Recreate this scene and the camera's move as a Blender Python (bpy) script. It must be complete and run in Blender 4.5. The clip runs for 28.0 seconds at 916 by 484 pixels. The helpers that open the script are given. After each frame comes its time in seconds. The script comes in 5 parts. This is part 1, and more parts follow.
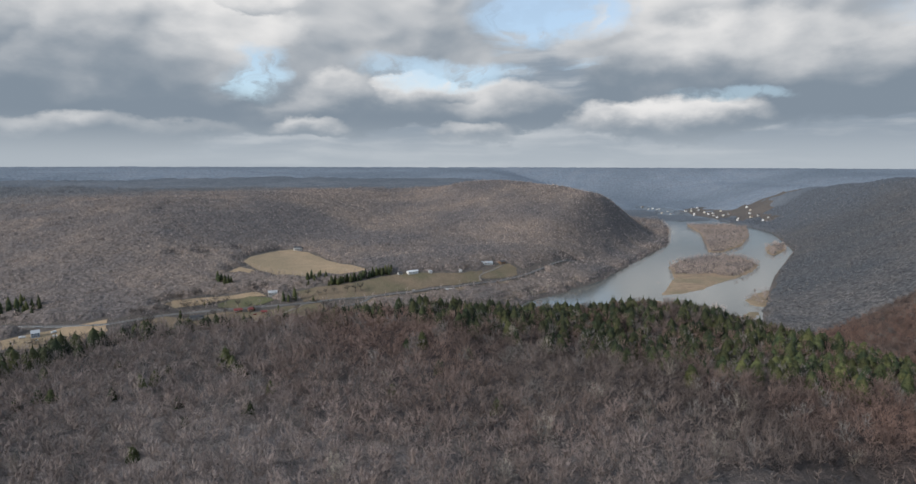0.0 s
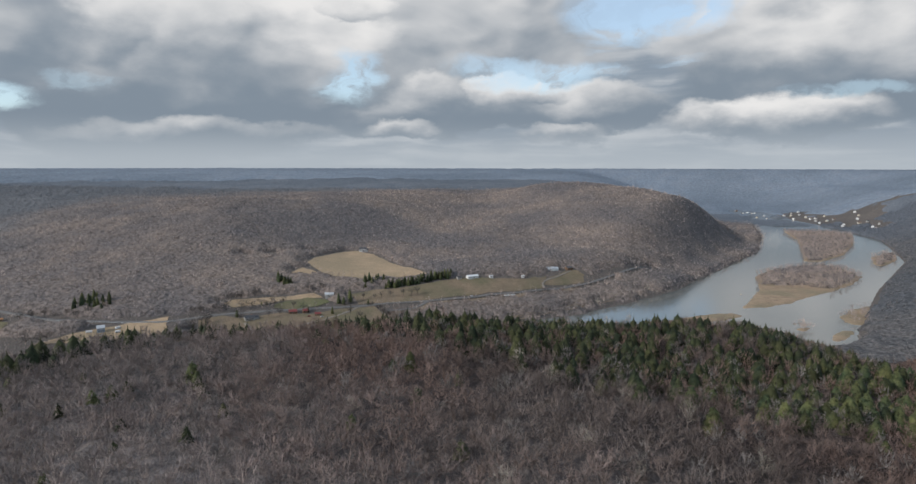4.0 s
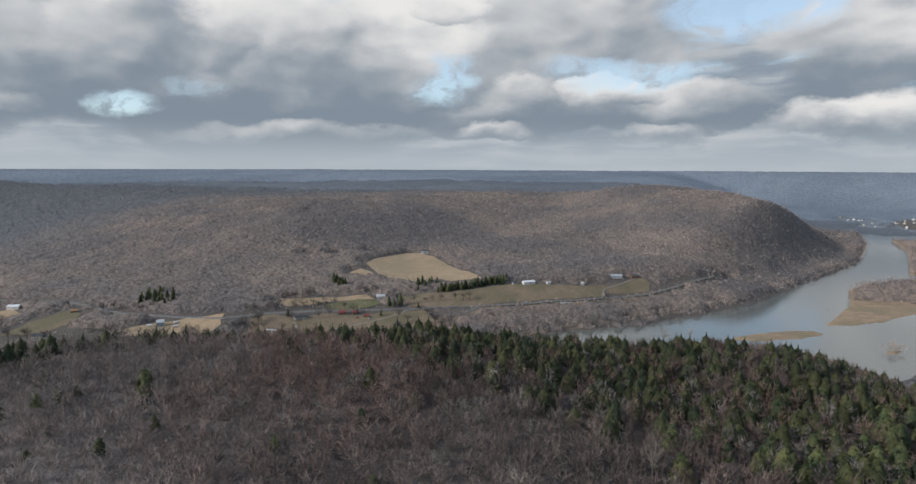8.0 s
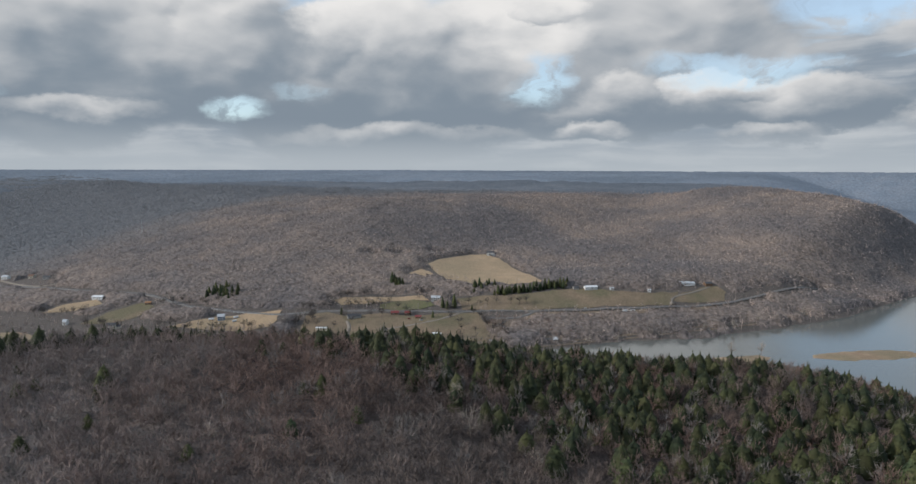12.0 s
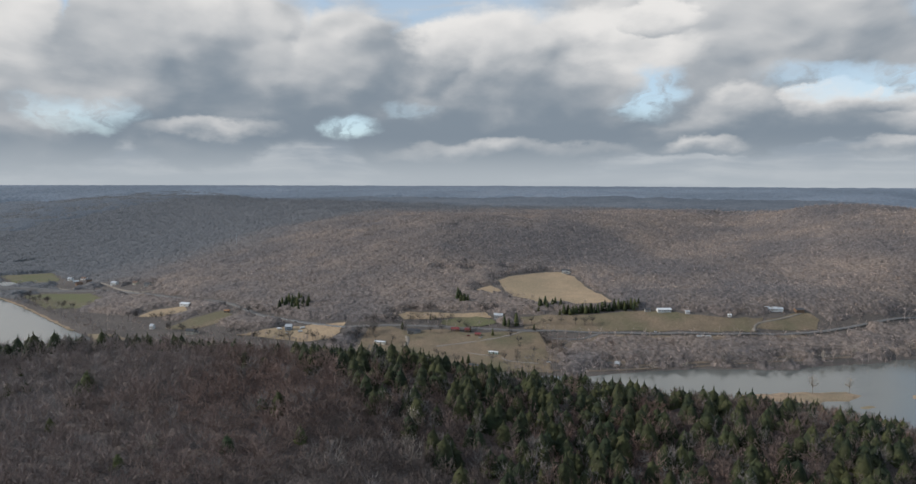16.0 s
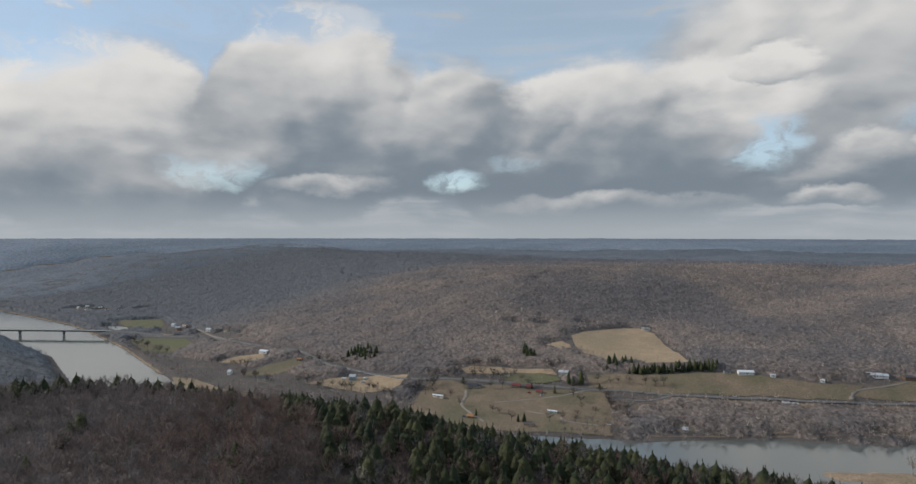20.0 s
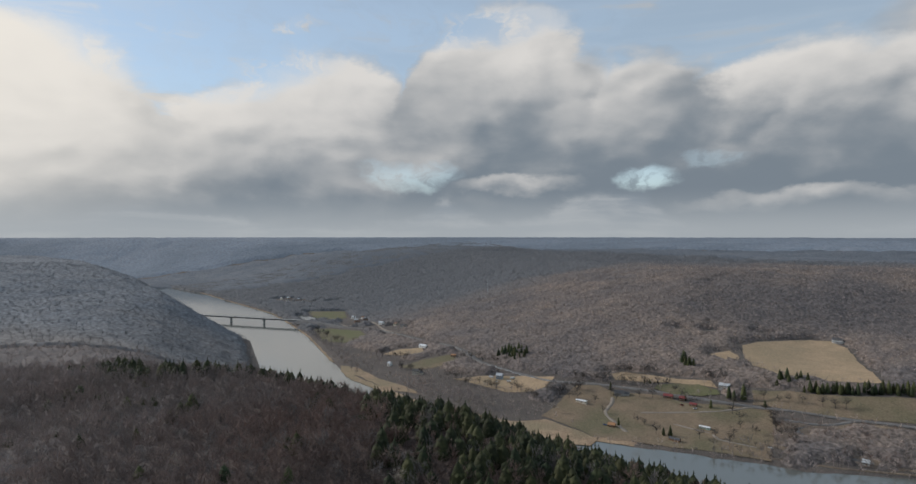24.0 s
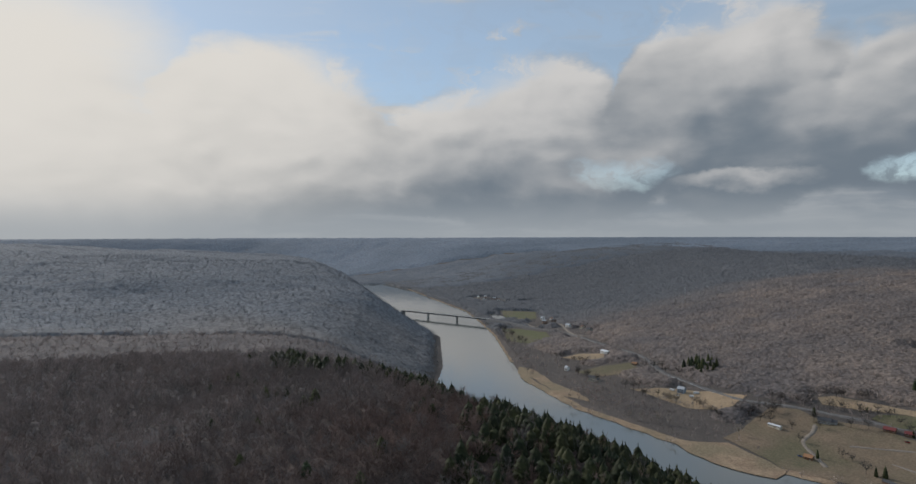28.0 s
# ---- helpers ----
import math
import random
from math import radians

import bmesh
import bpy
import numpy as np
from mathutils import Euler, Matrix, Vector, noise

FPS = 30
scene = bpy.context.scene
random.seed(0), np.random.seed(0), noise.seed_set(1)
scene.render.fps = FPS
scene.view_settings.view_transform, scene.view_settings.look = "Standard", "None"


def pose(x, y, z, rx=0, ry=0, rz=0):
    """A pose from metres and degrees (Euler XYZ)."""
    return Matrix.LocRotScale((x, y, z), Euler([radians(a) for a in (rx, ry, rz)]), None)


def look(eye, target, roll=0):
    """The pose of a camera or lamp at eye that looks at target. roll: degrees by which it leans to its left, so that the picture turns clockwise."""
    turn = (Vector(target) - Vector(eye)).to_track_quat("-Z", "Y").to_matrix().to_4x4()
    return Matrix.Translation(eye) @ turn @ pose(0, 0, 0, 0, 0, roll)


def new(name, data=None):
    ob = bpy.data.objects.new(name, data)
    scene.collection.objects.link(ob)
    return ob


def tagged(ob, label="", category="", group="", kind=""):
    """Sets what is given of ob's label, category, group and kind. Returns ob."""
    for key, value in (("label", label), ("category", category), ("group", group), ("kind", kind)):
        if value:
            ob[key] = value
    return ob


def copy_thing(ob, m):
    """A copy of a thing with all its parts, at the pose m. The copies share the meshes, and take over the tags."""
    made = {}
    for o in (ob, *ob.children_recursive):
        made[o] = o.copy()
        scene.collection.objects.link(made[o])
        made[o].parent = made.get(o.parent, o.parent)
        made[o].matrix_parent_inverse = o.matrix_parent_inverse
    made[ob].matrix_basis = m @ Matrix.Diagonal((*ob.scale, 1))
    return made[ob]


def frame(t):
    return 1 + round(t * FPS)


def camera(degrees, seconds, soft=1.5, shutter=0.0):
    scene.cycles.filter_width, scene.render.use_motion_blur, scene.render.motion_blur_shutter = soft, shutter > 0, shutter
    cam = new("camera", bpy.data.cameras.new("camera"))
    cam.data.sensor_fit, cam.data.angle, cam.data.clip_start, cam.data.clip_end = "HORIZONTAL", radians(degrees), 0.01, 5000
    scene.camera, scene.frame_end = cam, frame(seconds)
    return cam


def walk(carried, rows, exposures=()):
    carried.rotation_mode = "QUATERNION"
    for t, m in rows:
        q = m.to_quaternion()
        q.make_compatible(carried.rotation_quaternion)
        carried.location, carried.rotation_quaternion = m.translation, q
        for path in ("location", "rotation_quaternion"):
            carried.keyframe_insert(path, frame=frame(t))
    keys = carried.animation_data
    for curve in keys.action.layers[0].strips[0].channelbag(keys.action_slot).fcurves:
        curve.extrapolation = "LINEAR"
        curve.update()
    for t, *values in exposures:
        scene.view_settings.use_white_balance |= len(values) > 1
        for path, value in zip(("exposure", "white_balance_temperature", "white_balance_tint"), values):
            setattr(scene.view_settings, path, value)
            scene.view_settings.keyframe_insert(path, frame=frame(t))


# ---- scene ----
cam = camera(71.83, 28.0)
# seconds, x, y, z in metres, heading (left of north), pitch and roll in degrees
PATH = [
    (0, 0.00, 0.00, 230.00, -7.217, -7.054, 0.132),
    (1, 10.90, 9.86, 230.07, -5.200, -7.009, 0.009),
    (2, 22.73, 18.51, 230.06, -3.205, -7.009, -0.011),
    (3, 35.26, 26.12, 230.15, -1.235, -6.967, 0.002),
    (3.5, 41.83, 29.79, 230.26, -0.206, -6.971, 0.050),
    (5.5, 69.33, 43.33, 231.02, 3.829, -6.883, 0.178),
    (6, 76.13, 46.84, 231.17, 4.865, -6.879, 0.238),
    (7, 89.31, 53.90, 231.20, 6.901, -6.841, 0.218),
    (8, 102.09, 61.81, 230.86, 8.929, -6.819, 0.223),
    (9, 115.29, 70.38, 230.15, 11.011, -6.781, 0.211),
    (10, 128.24, 78.96, 229.84, 13.166, -6.756, 0.241),
    (11, 140.95, 87.47, 229.77, 15.329, -6.744, 0.247),
    (11.5, 147.24, 91.60, 229.65, 16.462, -6.735, 0.143),
    (12, 153.51, 95.72, 229.51, 17.508, -6.762, 0.177),
    (12.5, 159.77, 99.86, 229.37, 18.657, -6.779, 0.189),
    (14.5, 184.95, 116.77, 229.17, 23.354, -6.835, 0.167),
    (15, 191.17, 120.94, 229.25, 24.549, -6.454, 0.169),
    (15.5, 197.36, 125.12, 229.29, 25.695, -5.959, 0.180),
    (16, 203.51, 129.43, 229.38, 26.887, -5.371, 0.179),
    (16.5, 209.59, 133.89, 229.54, 28.022, -4.706, 0.128),
    (17, 215.62, 138.48, 229.63, 29.161, -3.997, 0.040),
    (17.5, 221.62, 143.15, 229.54, 30.291, -3.310, 0.045),
    (18, 227.57, 147.85, 229.38, 31.480, -2.625, 0.125),
    (18.5, 233.48, 152.60, 229.23, 32.557, -1.923, 0.097),
    (19, 239.38, 157.36, 229.09, 33.879, -1.209, 0.063),
    (19.5, 245.29, 162.12, 228.97, 35.080, -0.601, 0.066),
    (20, 251.18, 166.95, 228.94, 36.324, -0.620, 0.046),
    (20.5, 257.07, 171.89, 228.96, 37.645, -0.624, 0.025),
    (22.5, 278.42, 193.90, 229.54, 45.990, -0.718, 0.031),
    (23, 281.69, 200.21, 229.78, 48.322, -0.723, 0.010),
    (23.5, 284.58, 206.64, 230.09, 50.723, -0.680, -0.002),
    (24, 287.10, 213.21, 230.45, 53.119, -0.735, -0.006),
    (24.5, 289.23, 219.94, 230.87, 55.517, -0.808, -0.036),
    (25, 291.07, 226.79, 231.29, 58.026, -0.755, -0.051),
    (26, 293.83, 240.89, 231.99, 62.860, -0.688, -0.087),
    (27, 296.39, 255.02, 232.42, 67.861, -0.708, -0.227),
    (27.5, 297.79, 262.09, 232.66, 70.182, -0.734, -0.221),
    (28, 299.23, 269.13, 232.91, 72.000, -0.739, -0.171),
]
walk(cam, [(t, pose(x, y, z, 90 + pitch, 0, head) @ pose(0, 0, 0, 0, 0, roll)) for t, x, y, z, head, pitch, roll in PATH],
     [(0, 0.1, 6100, 10), (12, 0.1, 6150, 10), (17, 0.04, 6180, 10), (20, -0.1, 6220, 10), (23, -0.12, 6280, 10), (28, -0.38, 6150, 10)])


# ---------------------------------------------------------------- sky and sun
SUN_ELEV, SUN_LEFT = 27.0, 118.0          # degrees up, degrees left of north
world = bpy.data.worlds.new("sky")
scene.world = world
world.use_nodes = True
wn, wl = world.node_tree.nodes, world.node_tree.links
wn.clear()
w_out, w_bg = wn.new("ShaderNodeOutputWorld"), wn.new("ShaderNodeBackground")
w_sky = wn.new("ShaderNodeTexSky")
w_sky.sky_type, w_sky.sun_disc = "NISHITA", False
w_sky.sun_elevation, w_sky.sun_rotation = radians(SUN_ELEV), radians(-SUN_LEFT)
w_sky.air_density, w_sky.dust_density, w_sky.ozone_density = 1.0, 0.2, 3.0


def w_math(op, a, b=None, c=None, clamp=False):
    node = wn.new("ShaderNodeMath")
    node.operation, node.use_clamp = op, clamp
    for slot, value in enumerate((a, b, c)):
        if value is None:
            continue
        if isinstance(value, (int, float)):
            node.inputs[slot].default_value = value
        else:
            wl.new(value, node.inputs[slot])
    return node.outputs[0]


def w_range(value, lo, hi, a=0.0, b=1.0):
    node = wn.new("ShaderNodeMapRange")
    node.interpolation_type = "SMOOTHSTEP"
    wl.new(value, node.inputs[0])
    for slot, v in zip((1, 2, 3, 4), (lo, hi, a, b)):
        node.inputs[slot].default_value = v
    return node.outputs[0]


def w_join(x, y, z=0.0):
    node = wn.new("ShaderNodeCombineXYZ")
    for slot, value in enumerate((x, y, z)):
        if isinstance(value, (int, float)):
            node.inputs[slot].default_value = value
        else:
            wl.new(value, node.inputs[slot])
    return node.outputs[0]


def w_noise(vector, scale, detail, rough=0.55, distort=0.0):
    node = wn.new("ShaderNodeTexNoise")
    wl.new(vector, node.inputs["Vector"])
    for key, v in (("Scale", scale), ("Detail", detail), ("Roughness", rough), ("Distortion", distort)):
        node.inputs[key].default_value = v
    return node.outputs[0]


def w_mix(fac, a, b):
    node = wn.new("ShaderNodeMix")
    node.data_type = "RGBA"
    for slot, value in ((0, fac), (6, a), (7, b)):
        if isinstance(value, tuple):
            node.inputs[slot].default_value = (*value, 1)
        elif isinstance(value, (int, float)):
            node.inputs[slot].default_value = value
        else:
            wl.new(value, node.inputs[slot])
    return node.outputs[2]


# heading (degrees left of north) and height (degrees) of each part of the sky
w_dir, w_sep = wn.new("ShaderNodeTexCoord"), wn.new("ShaderNodeSeparateXYZ")
wl.new(w_dir.outputs["Generated"], w_sep.inputs[0])
dx, dy, dz = w_sep.outputs
heading = w_math("MULTIPLY", w_math("ARCTAN2", w_math("MULTIPLY", dx, -1.0), dy), 57.3)
height = w_math("MULTIPLY", w_math("ARCSINE", dz), 57.3)
# a slow warp and a fine one, so that every cloud has a billowed, torn outline
at_wide = w_join(w_math("DIVIDE", heading, 10.0), w_math("DIVIDE", height, 5.5), 2.3)
warp, curl = wn.new("ShaderNodeTexNoise"), wn.new("ShaderNodeTexNoise")
for node, scale, detail, rough in ((warp, 0.8, 8.0, 0.54), (curl, 3.4, 5.0, 0.58)):
    wl.new(at_wide, node.inputs["Vector"])
    for key, v in (("Scale", scale), ("Detail", detail), ("Roughness", rough)):
        node.inputs[key].default_value = v


def w_bend(source, by, onto):
    less, node = wn.new("ShaderNodeVectorMath"), wn.new("ShaderNodeVectorMath")
    less.operation, node.operation = "SUBTRACT", "MULTIPLY_ADD"
    wl.new(source, less.inputs[0])
    less.inputs[1].default_value = (0.5, 0.5, 0.5)
    wl.new(less.outputs[0], node.inputs[0])
    node.inputs[1].default_value = by
    wl.new(onto, node.inputs[2])
    return node.outputs[0]


place = w_bend(curl.outputs["Color"], (2.6, 1.8, 0), w_bend(warp.outputs["Color"], (13.0, 5.5, 0), w_join(heading, height)))
# lumps inside the clouds: round billows lit from the sun's side
lump_at = w_bend(warp.outputs["Color"], (1.2, 1.2, 0), w_join(w_math("DIVIDE", heading, 6.0), w_math("DIVIDE", height, 3.6), 5.1))


def billow(shift_x, shift_y):
    node, move = wn.new("ShaderNodeTexVoronoi"), wn.new("ShaderNodeVectorMath")
    node.feature = "SMOOTH_F1"
    for key, v in (("Scale", 0.85), ("Detail", 1.6), ("Roughness", 0.45), ("Smoothness", 0.8)):
        node.inputs[key].default_value = v
    wl.new(lump_at, move.inputs[0])
    move.inputs[1].default_value = (shift_x, shift_y, 0)
    wl.new(move.outputs[0], node.inputs["Vector"])
    return node.outputs["Distance"]


lumps = w_math("MULTIPLY", w_math("SUBTRACT", billow(0.16, 0.2), billow(0.0, 0.0)), 0.62)
soft = w_math("SUBTRACT", w_noise(at_wide, 0.8, 5, 0.5, 0.4), 0.5)
inner = w_math("ADD", lumps, w_math("MULTIPLY", soft, 0.95))
DARK, LIGHT = (0.215, 0.252, 0.287), (0.79, 0.752, 0.7)
# the thin sheet behind: long flat streaks near the horizon
streaks = w_noise(w_bend(warp.outputs["Color"], (1.5, 1.5, 0), w_join(w_math("DIVIDE", heading, 11.0), w_math("DIVIDE", height, 1.3), 8.0)), 1.0, 4, 0.5)
cloud = w_mix(w_range(w_math("ADD", streaks, w_math("MULTIPLY", soft, 0.5)), 0.36, 0.72), (0.25, 0.29, 0.33), (0.5, 0.51, 0.51))
cover = w_range(w_math("ADD", streaks, w_range(height, 6.0, 14.0, 0.3, -0.2)), 0.35, 0.6, 0.15, 1.0)


def oval(at, base, wide, tall, soft_edge, flat=1.7):
    """Cover of one cloud with a domed top and a flat base, and the height within it."""
    fit, parts = wn.new("ShaderNodeVectorMath"), wn.new("ShaderNodeSeparateXYZ")
    fit.operation = "MULTIPLY_ADD"
    wl.new(place, fit.inputs[0])
    fit.inputs[1].default_value, fit.inputs[2].default_value = (1 / wide, 1 / tall, 0), (-at / wide, -base / tall, 0)
    wl.new(fit.outputs[0], parts.inputs[0])
    u, v = parts.outputs[0], parts.outputs[1]
    far_out = w_math("ADD", w_math("MULTIPLY", u, u), w_math("POWER", w_math("MAXIMUM", v, w_math("MULTIPLY", v, -flat)), 2.0))
    return w_range(far_out, 1.0, 1.0 - soft_edge), u, v


# heading, height of the base, half width, rise, shade at the base, shade at the top, softness of the edge
for at, base, wide, tall, low, high, edge in (
        (4, 11.0, 19, 13, 0.3, 0.7, 0.6), (46, 9.5, 11, 8, 0.35, 0.7, 0.6), (-30, 11, 16, 9, 0.45, 0.75, 0.6), (-39, 4.9, 9, 2.4, 0.2, 0.95, 0.4),
        (-10, 4.5, 11, 3.0, 0.0, 0.6, 0.4), (6.5, 4.2, 14, 3.6, -0.05, 0.55, 0.4),
        (-4.4, 6.3, 4.5, 1.9, 0.4, 1.05, 0.4), (-32, 6.2, 14, 6.5, -0.1, 0.8, 0.35), (15, 8.2, 11, 7.0, 0.25, 1.0, 0.4), (24, 5.2, 14, 11, -0.12, 0.95, 0.35),
        (28, 10.5, 5, 4.6, 0.45, 1.1, 0.5), (36, 9, 8, 8, 0.2, 0.7, 0.5), (66, 6.0, 14, 10.5, 0.2, 1.05, 0.3), (49, 8.5, 9, 13, 0.2, 0.95, 0.3),
        (44, 5.6, 16, 6, -0.1, 0.45, 0.7), (88, 6.5, 13, 11.5, 0.35, 1.0, 0.4), (78, 3.4, 17, 3.4, 0.1, 0.5, 0.8), (98, 2.2, 15, 2.6, 0.2, 0.6, 0.8),
        (110, 6, 24, 20, 0.6, 1.1, 0.8), (10, 13.4, 3.2, 2.2, 0.6, 1.15, 0.5), (-25.6, 3.1, 10, 2.3, 0.1, 0.9, 0.6), (-9, 2.6, 5, 1.2, 0.1, 0.6, 0.9), (5, 3.0, 5, 1.5, 0.15, 0.75, 0.8),
        (48, 4.2, 7, 1.5, 0.15, 0.6, 0.9), (22, 2.5, 12, 1.5, 0.15, 0.5, 0.9), (68, 17.3, 4, 1.3, 0.6, 0.85, 0.9)):
    mask, u, v = oval(at, base, wide, tall, edge)
    level = w_math("ADD", w_math("MULTIPLY", v, 1.15 * (high - low)), w_math("ADD", w_math("MULTIPLY", u, 0.12), low + 0.13))
    tone = w_range(w_math("ADD", level, inner), -0.05, 1.05)
    cloud = w_mix(mask, cloud, w_mix(tone, DARK, LIGHT))
    cover = w_math("MAXIMUM", cover, mask)
shred = w_range(w_noise(place, 0.42, 5, 0.6), 0.36, 0.56, 0.25, 1.0)
# breaks of pale blue (heading, height, half width, half height, amount)
for at, up, wide, tall, amount in (
        (35.4, 4.8, 3.6, 1.3, 1.0), (10.8, 7.8, 2.8, 2.4, 1.0), (58.5, 5.4, 4.6, 1.5, 0.6), (-6, 8.1, 8, 1.5, 0.8), (-16, 12.6, 7, 2.0, 0.95),
        (-30, 5.4, 6, 0.7, 0.35), (57, 18.6, 13, 2.4, 1.0), (41, 18.6, 5, 1.8, 0.7), (74, 16.5, 12, 4.6, 1.0), (30, 6.8, 2.4, 0.8, 0.35)):
    mask, u, v = oval(at, up, wide * 1.15, tall * 1.15, 1.0, 1.0)
    cover = w_math("MULTIPLY", cover, w_math("SUBTRACT", 1.0, w_math("MULTIPLY", w_math("MULTIPLY", mask, amount), shred)))
glow = w_range(w_math("ADD", w_math("POWER", w_math("DIVIDE", w_math("SUBTRACT", heading, SUN_LEFT), 60.0), 2.0), w_math("POWER", w_math("DIVIDE", w_math("SUBTRACT", height, SUN_ELEV), 40.0), 2.0)), 1.0, 0.0)
cloud = w_mix(w_math("MULTIPLY", glow, 0.9), cloud, (1.02, 0.94, 0.82))
mist = w_range(height, 4.2, 0.0)
cloud = w_mix(w_math("MULTIPLY", mist, 0.8), cloud, (0.45, 0.475, 0.485))
cover = w_math("MAXIMUM", cover, w_math("MULTIPLY", mist, 0.95))
w_cloud, w_both = wn.new("ShaderNodeBackground"), wn.new("ShaderNodeMixShader")
# thin high veil in front of the blue
veil = wn.new("ShaderNodeVectorMath")
veil.operation = "MULTIPLY_ADD"
wl.new(w_sky.outputs[0], veil.inputs[0])
veil.inputs[1].default_value, veil.inputs[2].default_value = (0.6, 0.6, 0.6), (2.3, 2.55, 2.5)
wl.new(veil.outputs[0], w_bg.inputs[0])
w_bg.inputs[1].default_value = 0.13
wl.new(cloud, w_cloud.inputs[0])
wl.new(cover, w_both.inputs[0])
wl.new(w_bg.outputs[0], w_both.inputs[1])
wl.new(w_cloud.outputs[0], w_both.inputs[2])
wl.new(w_both.outputs[0], w_out.inputs[0])

sun = new("sun", bpy.data.lights.new("sun", "SUN"))
sun.data.energy, sun.data.angle, sun.data.color = 2.8, radians(3), (1.0, 0.92, 0.82)
sun.matrix_world = look((0, 0, 0), (math.sin(radians(SUN_LEFT)) * math.cos(radians(SUN_ELEV)), -math.cos(radians(SUN_LEFT)) * math.cos(radians(SUN_ELEV)), -math.sin(radians(SUN_ELEV))))


# ---------------------------------------------------------------- materials
def material(name, colour, other=None, size=5.0, rough=0.9, fine=0.0, bump=0.0, island=0.0, ob_random=0.0, spec=0.2, metal=0.0, third=None, size3=60.0, off=None, haze_reach=(1350, 2050)):
    """Base colour with variation at two scales: `other` in patches of `size` metres, `third` in broad ones, and a fine
    grain; `off` paints distance haze.
    """
    m = bpy.data.materials.new(name)
    m.use_nodes = True
    n, l = m.node_tree.nodes, m.node_tree.links
    b = n["Principled BSDF"]
    b.inputs["Roughness"].default_value, b.inputs["Metallic"].default_value = rough, metal
    b.inputs["Specular IOR Level"].default_value = spec
    b.inputs["Base Color"].default_value = (*colour, 1)
    geo = n.new("ShaderNodeNewGeometry")
    last = None

    def mixed(a, fac, value):
        mix = n.new("ShaderNodeMix")
        mix.data_type = "RGBA"
        if a is None:
            mix.inputs[6].default_value = (*colour, 1)
        else:
            l.new(a, mix.inputs[6])
        l.new(fac, mix.inputs[0])
        mix.inputs[7].default_value = (*value, 1)
        return mix.outputs[2]

    def noisy(scale, detail, lo, hi):
        tex, ramp = n.new("ShaderNodeTexNoise"), n.new("ShaderNodeMapRange")
        tex.inputs["Scale"].default_value, tex.inputs["Detail"].default_value = 1 / scale, detail
        l.new(geo.outputs["Position"], tex.inputs["Vector"])
        ramp.inputs[1].default_value, ramp.inputs[2].default_value = lo, hi
        l.new(tex.outputs[0], ramp.inputs[0])
        return ramp.outputs[0]

    if other:
        last = mixed(last, noisy(size, 4, 0.38, 0.62), other)
    if third:
        last = mixed(last, noisy(size3, 3, 0.42, 0.62), third)

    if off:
        # distance haze put into the base colour, ragged, growing away from the river bend
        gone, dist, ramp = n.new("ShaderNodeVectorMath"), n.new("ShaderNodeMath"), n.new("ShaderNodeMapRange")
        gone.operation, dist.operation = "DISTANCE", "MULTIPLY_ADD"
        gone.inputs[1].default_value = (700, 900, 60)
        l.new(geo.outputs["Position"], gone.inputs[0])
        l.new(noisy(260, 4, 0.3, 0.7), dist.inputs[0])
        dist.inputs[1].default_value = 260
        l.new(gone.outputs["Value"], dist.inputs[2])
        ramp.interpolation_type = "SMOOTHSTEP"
        ramp.inputs[1].default_value, ramp.inputs[2].default_value = haze_reach[0] + 130, haze_reach[1] + 130
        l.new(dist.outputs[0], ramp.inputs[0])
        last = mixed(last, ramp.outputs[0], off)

    def scaled(a, fac, lo, hi):
        hsv, rng = n.new("ShaderNodeHueSaturation"), n.new("ShaderNodeMapRange")
        rng.inputs[3].default_value, rng.inputs[4].default_value = lo, hi
        l.new(fac, rng.inputs[0])
        l.new(rng.outputs[0], hsv.inputs["Value"])
        if a is None:
            hsv.inputs["Color"].default_value = (*colour, 1)
        else:
            l.new(a, hsv.inputs["Color"])
        return hsv.outputs[0]

    if island:
        last = scaled(last, geo.outputs["Random Per Island"], 1 - island, 1 + island)
    if ob_random:
        info = n.new("ShaderNodeObjectInfo")
        last = scaled(last, info.outputs["Random"], 1 - ob_random, 1 + ob_random)
    if fine:
        last = scaled(last, noisy(max(size * 0.12, 0.05), 3, 0.3, 0.7), 1 - fine, 1 + fine)
    if last is not None:
        l.new(last, b.inputs["Base Color"])
    if bump:
        tex, bp = n.new("ShaderNodeTexNoise"), n.new("ShaderNodeBump")
        tex.inputs["Scale"].default_value, tex.inputs["Detail"].default_value = 1 / max(size * 0.2, 0.05), 4
        l.new(geo.outputs["Position"], tex.inputs["Vector"])
        l.new(tex.outputs[0], bp.inputs["Height"])
        bp.inputs["Strength"].default_value, bp.inputs["Distance"].default_value = bump, size * 0.2
        l.new(bp.outputs[0], b.inputs["Normal"])
    return m


